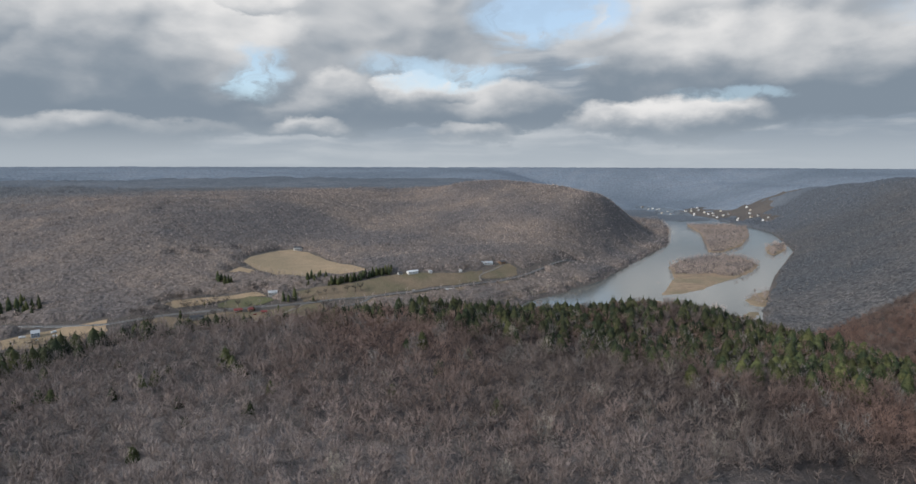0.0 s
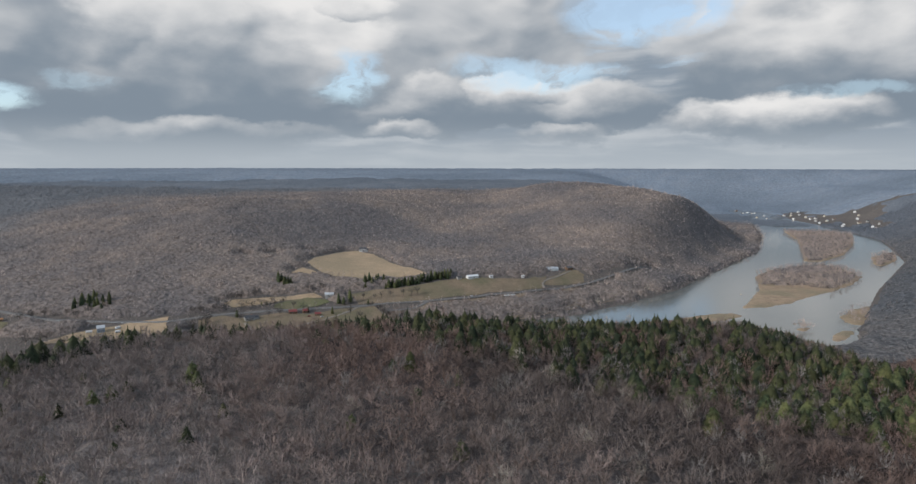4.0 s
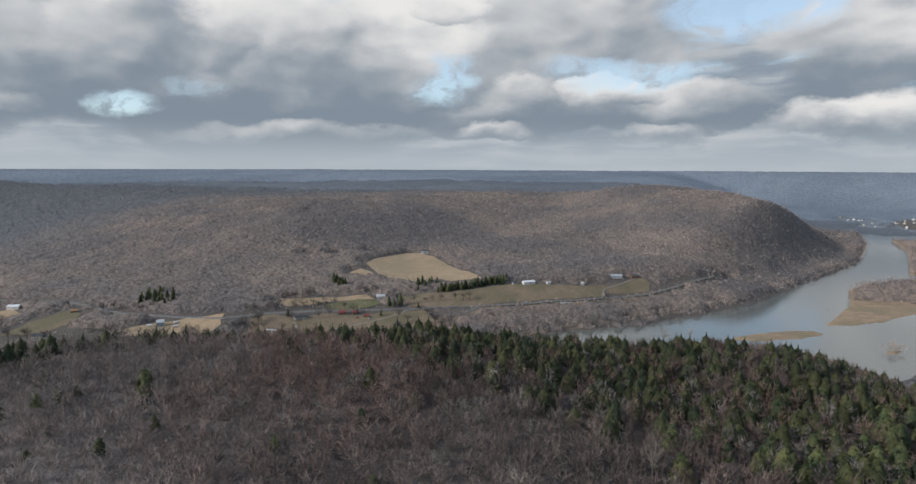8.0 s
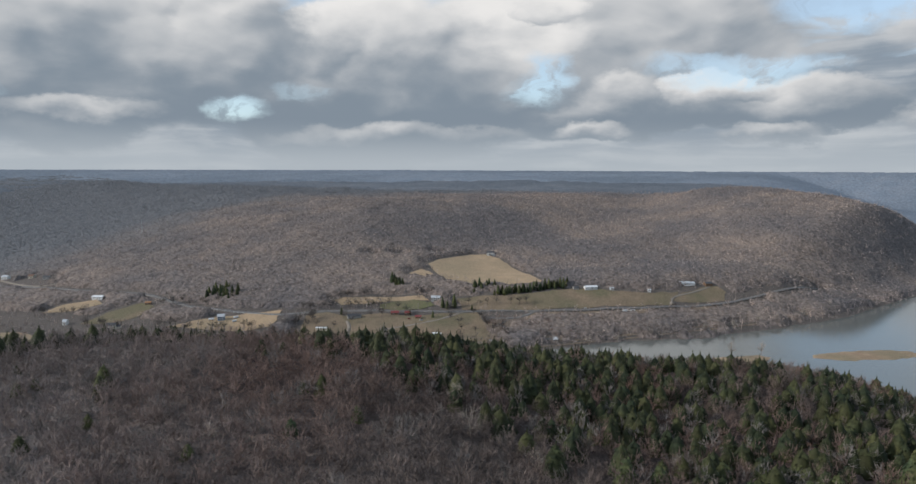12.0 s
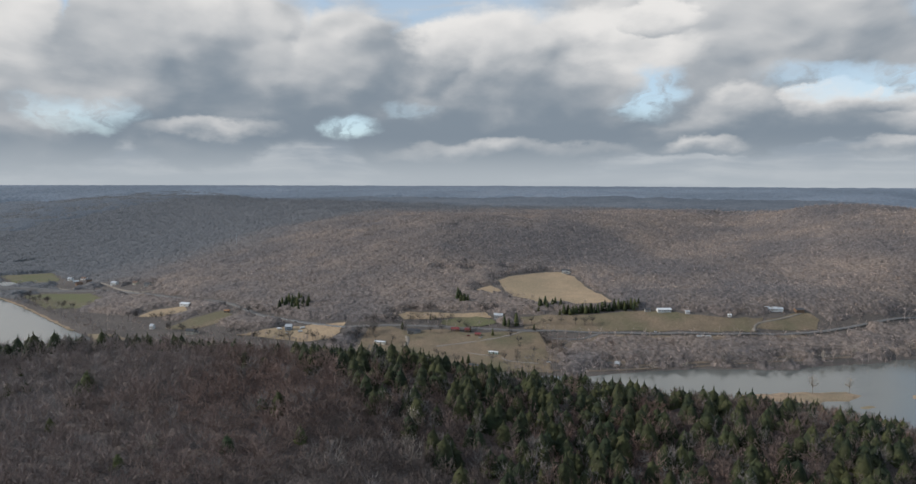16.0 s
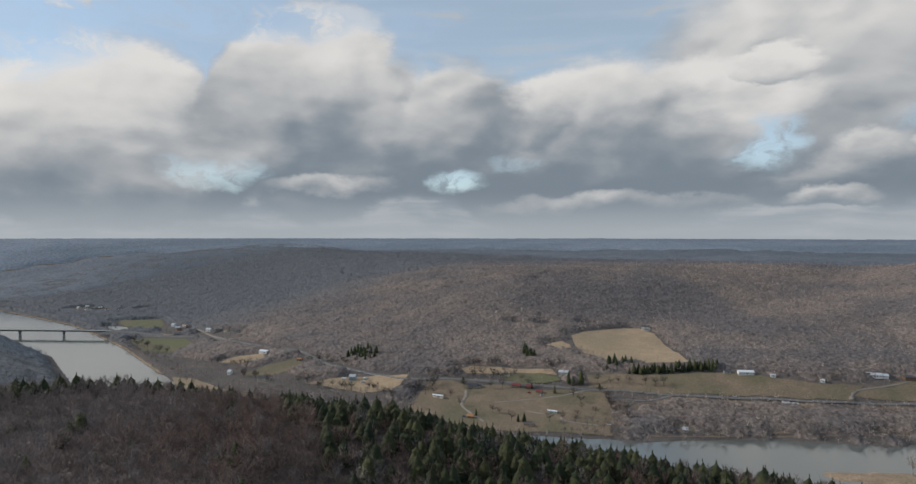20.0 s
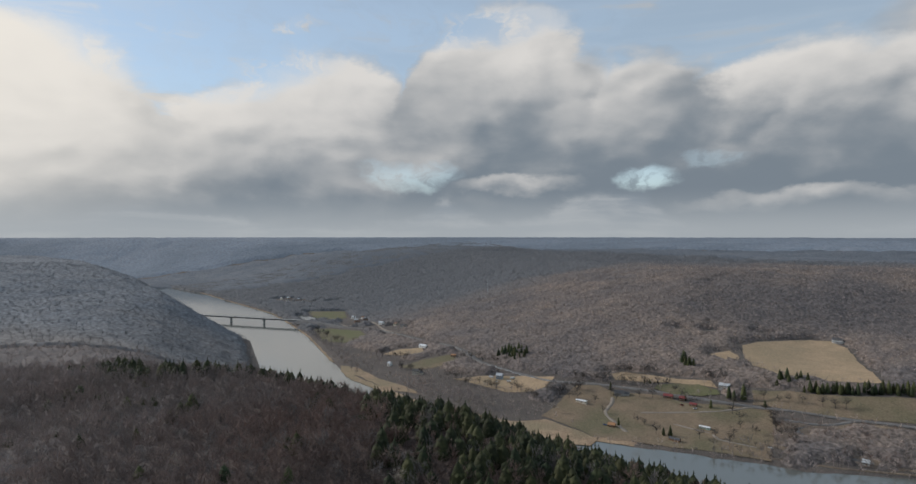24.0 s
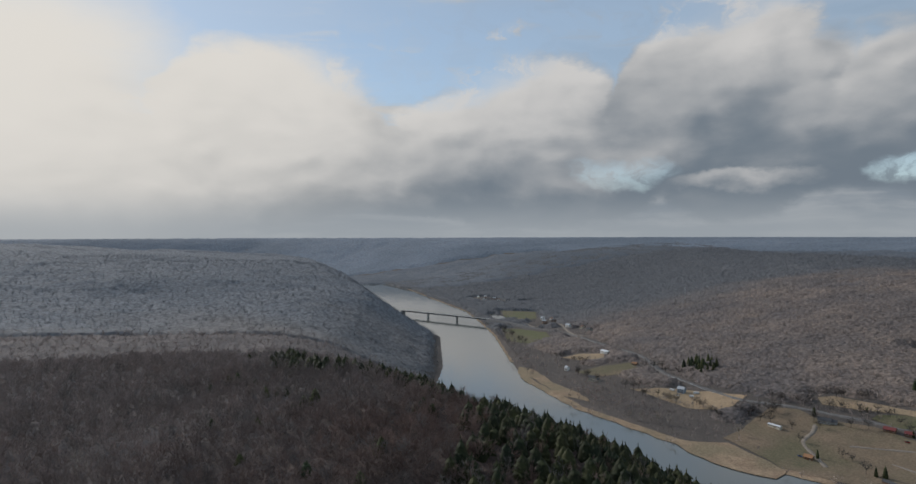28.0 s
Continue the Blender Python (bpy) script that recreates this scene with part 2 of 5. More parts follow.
M_LITTER = material("leaf_litter", (0.115, 0.1, 0.09), (0.15, 0.125, 0.108), 9, 0.95, 0.3, 0.6, third=(0.11, 0.095, 0.085), size3=120)
# paler `off` on the near wood's west end: haze and sunlight painted in
M_TWIG = material("bare_twigs", (0.13, 0.105, 0.095), (0.162, 0.13, 0.116), 18, 0.9, 0.0, 0, island=0.26, third=(0.2, 0.132, 0.108), size3=100, off=(0.32, 0.268, 0.245), haze_reach=(930, 1180))
M_TWIG_GREY = material("grey_twigs", (0.168, 0.15, 0.14), (0.22, 0.197, 0.183), 10, 0.9, 0.0, 0, island=0.28)
# bluish darker `off`: haze and cloud shadow on the upland, put in the colour
M_TWIG_FAR = material("bare_woods", (0.385, 0.315, 0.278), (0.46, 0.37, 0.313), 40, 0.9, 0.0, 0, island=0.26, third=(0.31, 0.265, 0.25), size3=230, off=(0.2, 0.202, 0.211), haze_reach=(1450, 2050))
# greyed and blued in the base colour to stand for haze and cloud shadow
M_TWIG_HAZE = material("grey_woods", (0.205, 0.188, 0.18), (0.23, 0.211, 0.202), 40, 0.9, 0.0, 0, island=0.12, third=(0.195, 0.187, 0.185), size3=250, off=(0.19, 0.201, 0.216), haze_reach=(1350, 1850))
# filler between crowns, dark for the shade and cloud shadow there, `off` for haze
M_UNDER = material("undergrowth", (0.058, 0.047, 0.042), (0.08, 0.064, 0.058), 5, 0.95, 0.4, 0.8, third=(0.075, 0.052, 0.044), size3=100, off=(0.19, 0.166, 0.156), haze_reach=(930, 1180))
M_UNDER_MID = material("wood_tops", (0.165, 0.135, 0.12), (0.205, 0.164, 0.138), 38, 0.95, 0.45, 0.6, third=(0.128, 0.113, 0.109), size3=230, off=(0.118, 0.121, 0.128), haze_reach=(1450, 2050))
# blue `off` paints haze over the east hill
M_UNDER_EAST = material("east_wood_tops", (0.1, 0.096, 0.097), (0.128, 0.119, 0.116), 42, 0.95, 0.5, 1.0, third=(0.092, 0.094, 0.1), size3=230, off=(0.105, 0.114, 0.13), haze_reach=(900, 1500))
# same painted haze for the closed tops of the western hills
M_UNDER_HAZE = material("west_hazy_tops", (0.168, 0.157, 0.152), (0.19, 0.178, 0.172), 50, 0.95, 0.4, 0.06, third=(0.16, 0.155, 0.154), size3=250, off=(0.168, 0.178, 0.193), haze_reach=(1400, 1850))
M_BARK = material("grey_bark", (0.085, 0.074, 0.068), (0.115, 0.1, 0.09), 1.5, 0.9, 0.2)
M_PALE = material("pale_bark", (0.38, 0.34, 0.29), (0.28, 0.24, 0.2), 1.2, 0.8, 0.2, ob_random=0.3)
M_NEEDLE = material("hemlock_needles", (0.03, 0.042, 0.02), (0.075, 0.078, 0.03), 12, 0.75, 0.35, 0, island=0.3, ob_random=0.45)
M_SEDGE = material("dry_sedge", (0.37, 0.27, 0.18), (0.28, 0.2, 0.135), 14, 0.95, 0.25, 0.5, third=(0.25, 0.2, 0.13), size3=60)
M_HAY = material("mown_hay", (0.4, 0.29, 0.185), (0.34, 0.25, 0.16), 24, 0.95, 0.18, 0.3, third=(0.3, 0.23, 0.148), size3=80)
M_PASTURE = material("pasture_grass", (0.19, 0.146, 0.1), (0.225, 0.168, 0.115), 16, 0.95, 0.25, 0.3, third=(0.148, 0.13, 0.08), size3=60)
M_LAWN = material("lawn", (0.14, 0.13, 0.075), (0.165, 0.14, 0.088), 20, 0.95, 0.2, 0.2, third=(0.13, 0.132, 0.065), size3=50)
M_ASPHALT = material("worn_asphalt", (0.15, 0.143, 0.137), (0.185, 0.176, 0.168), 6, 0.9, 0.1)
M_GRAVEL = material("gravel", (0.27, 0.23, 0.19), (0.22, 0.19, 0.16), 4, 0.95, 0.2)
M_BRUSH = material("dry_brush", (0.2, 0.155, 0.115), (0.26, 0.2, 0.14), 10, 0.95, 0.3, 0.5, third=(0.16, 0.13, 0.11), size3=45)
# haze and cloud shade over the far land are painted into these two colours
M_FARWOOD = material("distant_hazed_woods", (0.128, 0.142, 0.163), (0.15, 0.16, 0.176), 60, 0.95, 0.3, 0.3, third=(0.108, 0.121, 0.14), size3=500)
M_HORIZON = material("horizon_hazed_woods", (0.175, 0.207, 0.25), (0.2, 0.226, 0.264), 90, 0.95, 0.2, 0.4, third=(0.145, 0.172, 0.207), size3=700)


def water_material():
    m = bpy.data.materials.new("river_water")
    m.use_nodes = True
    n, l = m.node_tree.nodes, m.node_tree.links
    b = n["Principled BSDF"]
    b.inputs["Base Color"].default_value, b.inputs["Roughness"].default_value = (0.125, 0.132, 0.122, 1), 0.07
    b.inputs["IOR"].default_value = 1.6
    geo, tex, bp = n.new("ShaderNodeNewGeometry"), n.new("ShaderNodeTexNoise"), n.new("ShaderNodeBump")
    tex.inputs["Scale"].default_value, tex.inputs["Detail"].default_value = 0.35, 5
    l.new(geo.outputs["Position"], tex.inputs["Vector"])
    l.new(tex.outputs[0], bp.inputs["Height"])
    bp.inputs["Strength"].default_value, bp.inputs["Distance"].default_value = 0.13, 0.4
    l.new(bp.outputs[0], b.inputs["Normal"])
    return m


M_WATER = water_material()


def plain(name, colour, rough=0.6, spec=0.4, wear=0.06, size=0.8, metal=0.0):
    dark = tuple(c * (1 - 2.5 * wear) for c in colour)
    return material(name, colour, dark, size, rough, wear, 0.05, spec=spec, metal=metal)


M_WHITE = plain("white_siding", (0.78, 0.77, 0.74))
M_CREAM = plain("cream_siding", (0.6, 0.55, 0.45))
M_BLUEGREY = plain("blue_grey_siding", (0.3, 0.36, 0.42))
M_GREYWALL = plain("grey_siding", (0.42, 0.41, 0.39))
M_BROWNWALL = plain("brown_boards", (0.22, 0.14, 0.09))
M_REDROOF = plain("red_metal_roof", (0.22, 0.055, 0.05), 0.45)
M_DARKROOF = plain("dark_shingles", (0.09, 0.09, 0.095), 0.9)
M_GREYROOF = plain("grey_metal_roof", (0.5, 0.52, 0.54), 0.4)
M_WHITEROOF = plain("white_metal_roof", (0.75, 0.76, 0.77), 0.4)
M_BROWNROOF = plain("brown_shingles", (0.19, 0.12, 0.085), 0.9)
M_ORANGEROOF = plain("rusty_orange_roof", (0.38, 0.2, 0.1), 0.8)
M_GREENWALL = plain("pale_green_siding", (0.35, 0.47, 0.42))
M_BRICK = plain("chimney_brick", (0.3, 0.16, 0.12), 0.9)
M_PANE = plain("dark_window_glass", (0.03, 0.035, 0.04), 0.08, 0.5, 0.02)
M_CONCRETE = plain("weathered_concrete", (0.42, 0.41, 0.39), 0.9, wear=0.1, size=3)
M_STEEL = plain("dark_steel_girder", (0.085, 0.095, 0.1), 0.6)
M_RUBBER = plain("black_rubber", (0.02, 0.02, 0.02), 0.8)
M_CARWHITE = plain("white_car_paint", (0.75, 0.75, 0.75), 0.25)
M_CARRED = plain("dark_red_car_paint", (0.3, 0.04, 0.04), 0.25)
M_CARBLUE = plain("blue_car_paint", (0.06, 0.1, 0.22), 0.25)
M_POLE = plain("weathered_pole", (0.2, 0.16, 0.12), 0.9)


# ---------------------------------------------------------------- the lie of the land
# the river's middle line: x, y and half its width
RIVER = np.array([
    (-6500, -1800, 120), (-4200, -500, 120), (-3300, 420, 110), (-2650, 745, 105), (-2200, 790, 100), (-1500, 780, 98), (-1260, 752, 86), (-1065, 735, 63),
    (-740, 645, 63), (-630, 610, 70), (-440, 595, 83), (-200, 640, 92), (-80, 700, 100), (50, 750, 113), (180, 825, 135),
    (310, 870, 155), (445, 970, 165), (545, 1090, 150), (695, 1290, 149), (967, 1640, 160), (1180, 2063, 165),
    (1270, 2420, 130), (1340, 2800, 90), (1560, 3600, 90), (1900, 5200, 130), (2300, 7000, 130)], float)


def ease(a, b, x):
    u = np.clip((x - a) / (b - a), 0, 1)
    return u * u * (3 - 2 * u)


def line_near(x, y, line):
    """Distance from a broken line, the value carried along it, and the side (positive to the left)."""
    best, value, side = np.full(x.shape, 1e9), np.zeros(x.shape), np.zeros(x.shape)
    for (ax, ay, av), (bx, by, bv) in zip(line[:-1], line[1:]):
        ux, uy = bx - ax, by - ay
        u = np.clip(((x - ax) * ux + (y - ay) * uy) / (ux * ux + uy * uy), 0, 1)
        d = np.hypot(x - ax - u * ux, y - ay - u * uy)
        near = d < best
        best = np.where(near, d, best)
        value = np.where(near, av + u * (bv - av), value)
        side = np.where(near, ux * (y - ay) - uy * (x - ax), side)
    return best, value, side


def rolling(x, y, size, seed):
    """Smooth rolling relief, about -1 to 1, with humps about `size` apart."""
    total = np.zeros(np.shape(x))
    for k in range(5):
        a = seed * 1.7 + k * 2.399
        f = 6.283 / size * (0.6 + 0.25 * k)
        total = total + np.sin((x * math.cos(a) + y * math.sin(a)) * f + seed * 3.1 + k * 1.3 + 0.8 * np.sin((y * math.cos(a) - x * math.sin(a)) * f * 0.6)) / (1 + 0.35 * k)
    return total / 2.6


def mound(x, y, cx, cy, rx, ry, turn, power=1.0):
    c, s = math.cos(radians(turn)), math.sin(radians(turn))
    u, v = ((x - cx) * c + (y - cy) * s) / rx, ((y - cy) * c - (x - cx) * s) / ry
    return np.exp(-(u * u + v * v) ** power)


def gully(z, x, y, line, width):
    """Draws the land down towards a valley floor along a line of x, y, height."""
    d, floor, _ = line_near(x, y, np.array(line, float))
    return z + (floor - z) * np.exp(-(d / width) ** 2) * (z > floor)


def river_gap(x, y):
    d, half, side = line_near(x, y, RIVER)
    wob = 5 * rolling(x, y, 90, 3) + 3 * rolling(x, y, 37, 5)
    return d - half + wob * ease(700, 400, np.abs(x)), side


def land(x, y):
    x, y = np.asarray(x, float), np.asarray(y, float)
    gap, side = river_gap(x, y)
    out = np.maximum(gap, 0)
    # north bank: meadows, then wooded hills
    flat = 250 * ease(-800, -1500, x) * ease(-2500, -2000, x) + 330 * ease(1900, 2500, y) * ease(1000, 1200, x)
    n = np.interp(np.maximum(out - flat * ease(0, 300, out), 0), [0, 8, 60, 100, 200, 400, 600, 900, 1500, 4000], [0, 1.6, 4, 9, 26, 58, 98, 136, 128, 120])
    n = n * (1 - 0.5 * ease(-750, -2000, x) * ease(2300, 1700, y))
    n = gully(n, x, y, [(60, 1050, 28), (-150, 1300, 48), (60, 1650, 72), (142, 1857, 98), (150, 2400, 130), (-200, 3300, 130)], 190)
    n = n + 24 * mound(x, y, 70, 1130, 190, 90, 25) + 14 * mound(x, y, 230, 1260, 130, 90, 30)
    n = n + 10 * mound(x, y, -700, 1400, 430, 230, 10) + 26 * mound(x, y, 330, 1290, 110, 90, 30)
    hill = 156 * mound(x, y, 455, 1930, 440, 600, 20, 1.2) + 30 * mound(x, y, 300, 2250, 260, 260, 0)
    hill = hill * ease(20, 200, out)
    n = np.maximum(n, hill) + 6 * np.exp(-((n - hill) / 18) ** 2) * (hill > 20)
    # south bank: the near hill, the saddle west of it, the high land east of the side valley
    top = 124 - 34 * mound(x, y, -760, 300, 330, 420, 0) + (19 + 22 * ease(350, -100, y)) * ease(-900, -1350, x) + 70 * ease(520, 1000, x) + 45 * ease(-100, -900, y) * ease(300, -300, x)
    top = top + 12 * mound(x, y, -70, 395, 240, 110, -3) + 5 * mound(x, y, -150, 420, 120, 90, 0)
    top = top - 5 * mound(x, y, -230, 390, 75, 75, 0) + 3 * mound(x, y, 50, 422, 90, 75, 0) - 10 * mound(x, y, 180, 365, 110, 80, -40) + 9 * mound(x, y, -60, 340, 80, 75, 0)
    steep = 1 + 0.9 * ease(450, 900, x)
    s = top * np.interp(out / steep, [0, 10, 40, 100, 160, 220, 330, 3000], [0, 0.02, 0.13, 0.46, 0.78, 0.94, 1.0, 1.02])
    s = s * (1 - ease(520, 60, out) * ease(2000, 2350, y) * ease(3900, 3300, y) * 0.93)
    s = gully(s, x, y, [(500, 760, 4), (470, 520, 30), (520, 200, 62), (640, -400, 100)], 165)
    s = s - 16 * ease(120, 330, x) * ease(300, 700, out) * ease(600, 400, x)
    z = np.where(side > 0, n, s)
    # relief of the slopes, and the far tableland
    z = z + (7 * rolling(x, y, 330, 1) + 3 * rolling(x, y, 120, 2)) * ease(35, 140, z)
    far = np.hypot(x, y)
    table = 138 + 55 * ease(2400, 4500, far) - 60 * ease(4900, 8000, far) + (10 * rolling(x, y, 1500, 4) + 9 * rolling(x, y, 700, 6)) * ease(5200, 3000, far)
    z = z + (np.maximum(table * np.maximum(ease(60, 900, out), ease(4000, 4700, far)), z * 0.6) - z) * ease(2300, 3600, far)
    return np.where((gap < 0) & (far < 3950), -4 * ease(0, 14, -gap), z)
# ---------------------------------------------------------------- end of the lie of the land


# ---------------------------------------------------------------- building blocks
from mathutils import geometry

rng = np.random.default_rng(7)


def mesh_object(name, verts, faces, mat, parent=None, label="", smooth=False):
    """An object from vertex and face arrays (faces: an n x 3 or n x 4 array)."""
    me = bpy.data.meshes.new(name)
    verts, faces = np.asarray(verts, np.float32), np.asarray(faces, np.int32)
    me.vertices.add(len(verts))
    me.vertices.foreach_set("co", verts.ravel())
    me.loops.add(faces.size)
    me.loops.foreach_set("vertex_index", faces.ravel())
    me.polygons.add(len(faces))
    me.polygons.foreach_set("loop_start", np.arange(0, faces.size, faces.shape[1], dtype=np.int32))
    if smooth:
        me.polygons.foreach_set("use_smooth", np.ones(len(faces), bool))
    me.update(calc_edges=True)
    me.materials.append(mat)
    ob = new(name, me)
    ob.parent = parent
    if label:
        ob["label"] = label
    return ob


def grid_object(name, xs, ys, height, mat):
    gx, gy = np.meshgrid(xs, ys)
    z = height(gx.ravel(), gy.ravel())
    nx, ny = len(xs), len(ys)
    i = (np.arange(ny - 1)[:, None] * nx + np.arange(nx - 1)[None, :]).ravel()
    return mesh_object(name, np.stack([gx.ravel(), gy.ravel(), z], 1), np.stack([i, i + 1, i + nx + 1, i + nx], 1), mat, smooth=True)


def steps(*spans):
    """Grid lines: (from, to, spacing) spans end to end."""
    return np.unique(np.concatenate([np.arange(a, b + 0.1, s) for a, b, s in spans]).round(2))


def inside(x, y, outline):
    hit = np.zeros(np.shape(x), bool)
    for (ax, ay), (bx, by) in zip(outline, outline[1:] + outline[:1]):
        hit ^= ((ay > y) != (by > y)) & (x < (bx - ax) * (y - ay) / (by - ay + 1e-9) + ax)
    return hit


ground = grid_object("ground", steps((-9000, -3000, 250), (-3000, -1800, 40), (-1800, -900, 20), (-900, 900, 10), (900, 1700, 18), (1700, 3000, 40), (3000, 9000, 250)),
                     steps((-9000, -600, 250), (-600, 100, 30), (100, 1500, 10), (1500, 2600, 18), (2600, 5000, 40), (5000, 9000, 250)), land, M_LITTER)
tagged(ground, "wooded valley ground covered in brown leaf litter", "ground", kind="structure")
xs, ys = steps((-6000, -3000, 500), (-3000, 2500, 100)), steps((0, 6000, 100))
water = grid_object("water", xs, ys, lambda x, y: np.zeros(len(x)), M_WATER)
tagged(water, "calm grey river water reflecting clouds", "river", kind="structure")


# ---------------------------------------------------------------- trees
def bare_tree(r, height, spread, limbs, twigs, thick, stout=1.8, loose=0.6, slim=False):
    """A leafless broadleaf: a trunk that forks, limbs fanning up and out, and twigs that fill a domed crown."""
    fork = height * 0.42
    a, e = np.linspace(0, 6.28, limbs) + r.uniform(-0.5, 0.5, limbs), np.arcsin(r.uniform(0.1, 0.98, limbs))
    u = np.stack([np.cos(a) * np.cos(e) * spread, np.sin(a) * np.cos(e) * spread, np.sin(e) * (height - fork)], 1)
    tip = [0, 0, fork] + u * r.uniform(0.62, 0.85, limbs)[:, None]
    mid = [0, 0, fork] + u * r.uniform(0.3, 0.45, limbs)[:, None] + r.normal(0, 0.05, (limbs, 3)) * spread
    w = thick * stout
    stem = np.array([(-w, 0, 0), (w, 0, 0), (-w * 0.6, 0, fork), (w * 0.6, 0, fork)])
    k = r.integers(0, limbs, twigs)
    low = r.uniform(0, 1, twigs) < 0.35
    start = np.where(low[:, None], mid[k], tip[k])
    d = u[k] / np.linalg.norm(u[k], axis=1)[:, None] * 0.7 + r.normal(0, loose, (twigs, 3)) + [0, 0, 0.25 + (0.6 - loose)]
    end = start + d * spread * r.uniform(0.25, 0.6, twigs)[:, None]
    side = np.cross(d, r.normal(0, 1, (twigs, 3)))
    side *= thick / (np.linalg.norm(side, axis=1)[:, None] + 1e-9)
    v = np.concatenate([stem, mid, tip, start + side, end, mid + [0, thick * 1.5, thick]])
    n0, n1, n2, n3 = 4, 4 + limbs, 4 + 2 * limbs, 4 + 2 * limbs + twigs
    i, j = np.arange(limbs), np.arange(twigs)
    f = np.concatenate([[(0, 1, 2), (1, 3, 2)], np.stack([0 * i + 2, 0 * i + 3, n0 + i], 1), np.stack([n3 + twigs + i if slim else 0 * i + 2, n0 + i, n1 + i], 1),
                        np.stack([np.where(low, n0 + k, n1 + k), n2 + j, n3 + j], 1)])
    return v, f


def conifer(r, height, spread, tiers, points):
    """A hemlock's crown: a full cone of overlapping, slightly drooping boughs with ragged ends."""
    q = np.arange(9) * 0.698
    rings = [np.stack([np.cos(q) * w * spread * r.uniform(0.9, 1.1, 9), np.sin(q) * w * spread * r.uniform(0.9, 1.1, 9), np.full(9, h * height)], 1) for w, h in ((0.5, 0.06), (0.74, 0.2), (0.6, 0.46), (0.36, 0.74), (0.03, 0.96))]
    vs, fs, k = [np.concatenate(rings)], [], 45
    for m in range(4):
        i, j = np.arange(9) + 9 * m, (np.arange(9) + 1) % 9 + 9 * m
        fs += [np.stack([i, j, j + 9], 1), np.stack([i, j + 9, i + 9], 1)]
    for i in range(tiers):
        u = i / (tiers - 1)
        z = height * (0.12 + 0.86 * u)
        rad = spread * (0.06 + 0.94 * (1 - u) ** 0.62) * r.uniform(0.9, 1.08)
        off = r.normal(0, 0.035, 2) * spread
        a = np.linspace(0, 6.283, points, endpoint=False) + r.uniform(0, 6.28) + r.normal(0, 0.16, points)
        rr = rad * r.uniform(0.78, 1.16, points)
        drop = height * 0.075 * (1.15 - u) * r.uniform(0.5, 1.5, points)
        mid = a + 3.1416 / points
        ring = np.stack([np.cos(a) * rr + off[0], np.sin(a) * rr + off[1], z - drop], 1)
        notch = np.stack([np.cos(mid) * rr * 0.7 + off[0], np.sin(mid) * rr * 0.7 + off[1], z + r.uniform(-0.02, 0.03, points) * height], 1)
        apex = np.array([[off[0] * 0.5, off[1] * 0.5, z + height * 1.5 / tiers * (1 - 0.6 * u)]])
        v = np.concatenate([apex, ring, notch])
        j = np.arange(points)
        f = np.concatenate([np.stack([0 * j, 1 + j, 1 + points + j], 1), np.stack([0 * j, 1 + points + j, 1 + (j + 1) % points], 1)])
        vs.append(v), fs.append(f + k)
        k += len(v)
    return np.concatenate(vs), np.concatenate(fs)


def planted(name, kinds, px, py, pz, scale, pick, mat, label, category):
    """Many plants joined into one mesh: each place takes one of the shapes, turned and scaled."""
    vs, fs, k = [], [], 0
    turn = rng.uniform(0, 6.283, len(px))
    for i, (v, f) in enumerate(kinds):
        m = np.where(pick == i)[0]
        if not len(m):
            continue
        c, s = np.cos(turn[m])[:, None], np.sin(turn[m])[:, None]
        q = np.stack([(v[None, :, 0] * c - v[None, :, 1] * s) * scale[m, None] + px[m, None], (v[None, :, 0] * s + v[None, :, 1] * c) * scale[m, None] + py[m, None],
                      v[None, :, 2] * scale[m, None] + pz[m, None]], 2)
        vs.append(q.reshape(-1, 3))
        fs.append((f[None] + (np.arange(len(m)) * len(v))[:, None, None] + k).reshape(-1, 3))
        k += len(v) * len(m)
    ob = mesh_object(name, np.concatenate(vs), np.concatenate(fs), mat)
    return tagged(ob, label, category, kind="stuff")


def scatter(x0, x1, y0, y1, spacing, jitter=0.45):
    gx, gy = np.meshgrid(np.arange(x0, x1, spacing), np.arange(y0, y1, spacing))
    gx, gy = gx.ravel(), gy.ravel()
    return gx + rng.uniform(-jitter, jitter, len(gx)) * spacing, gy + rng.uniform(-jitter, jitter, len(gx)) * spacing


def canopy(name, xs, ys, keep, lift, rough, mat, label, rim_drop=2.0):
    """The closed tops of distant woods: a rough sheet over the land."""
    gx, gy = np.meshgrid(xs, ys)
    gx = gx + rng.uniform(-0.35, 0.35, gx.shape) * (xs[1] - xs[0])
    gy = gy + rng.uniform(-0.35, 0.35, gx.shape) * (ys[1] - ys[0])
    z = land(gx.ravel(), gy.ravel()) + lift + rng.uniform(-rough, rough, gx.size)
    nx, ny = len(xs), len(ys)
    i = (np.arange(ny - 1)[:, None] * nx + np.arange(nx - 1)[None, :]).ravel()
    f = np.stack([i, i + 1, i + nx + 1, i + nx], 1)
    ok = keep(gx.ravel(), gy.ravel())
    f = f[ok[f].all(1)]
    rim = (np.bincount(f.ravel(), minlength=len(z)) < 4) & (rim_drop > 0)
    z[rim] -= lift + rim_drop
    ob = mesh_object(name, np.stack([gx.ravel(), gy.ravel(), z], 1), f, mat, smooth=True)
    return tagged(ob, label, "forest", kind="stuff")


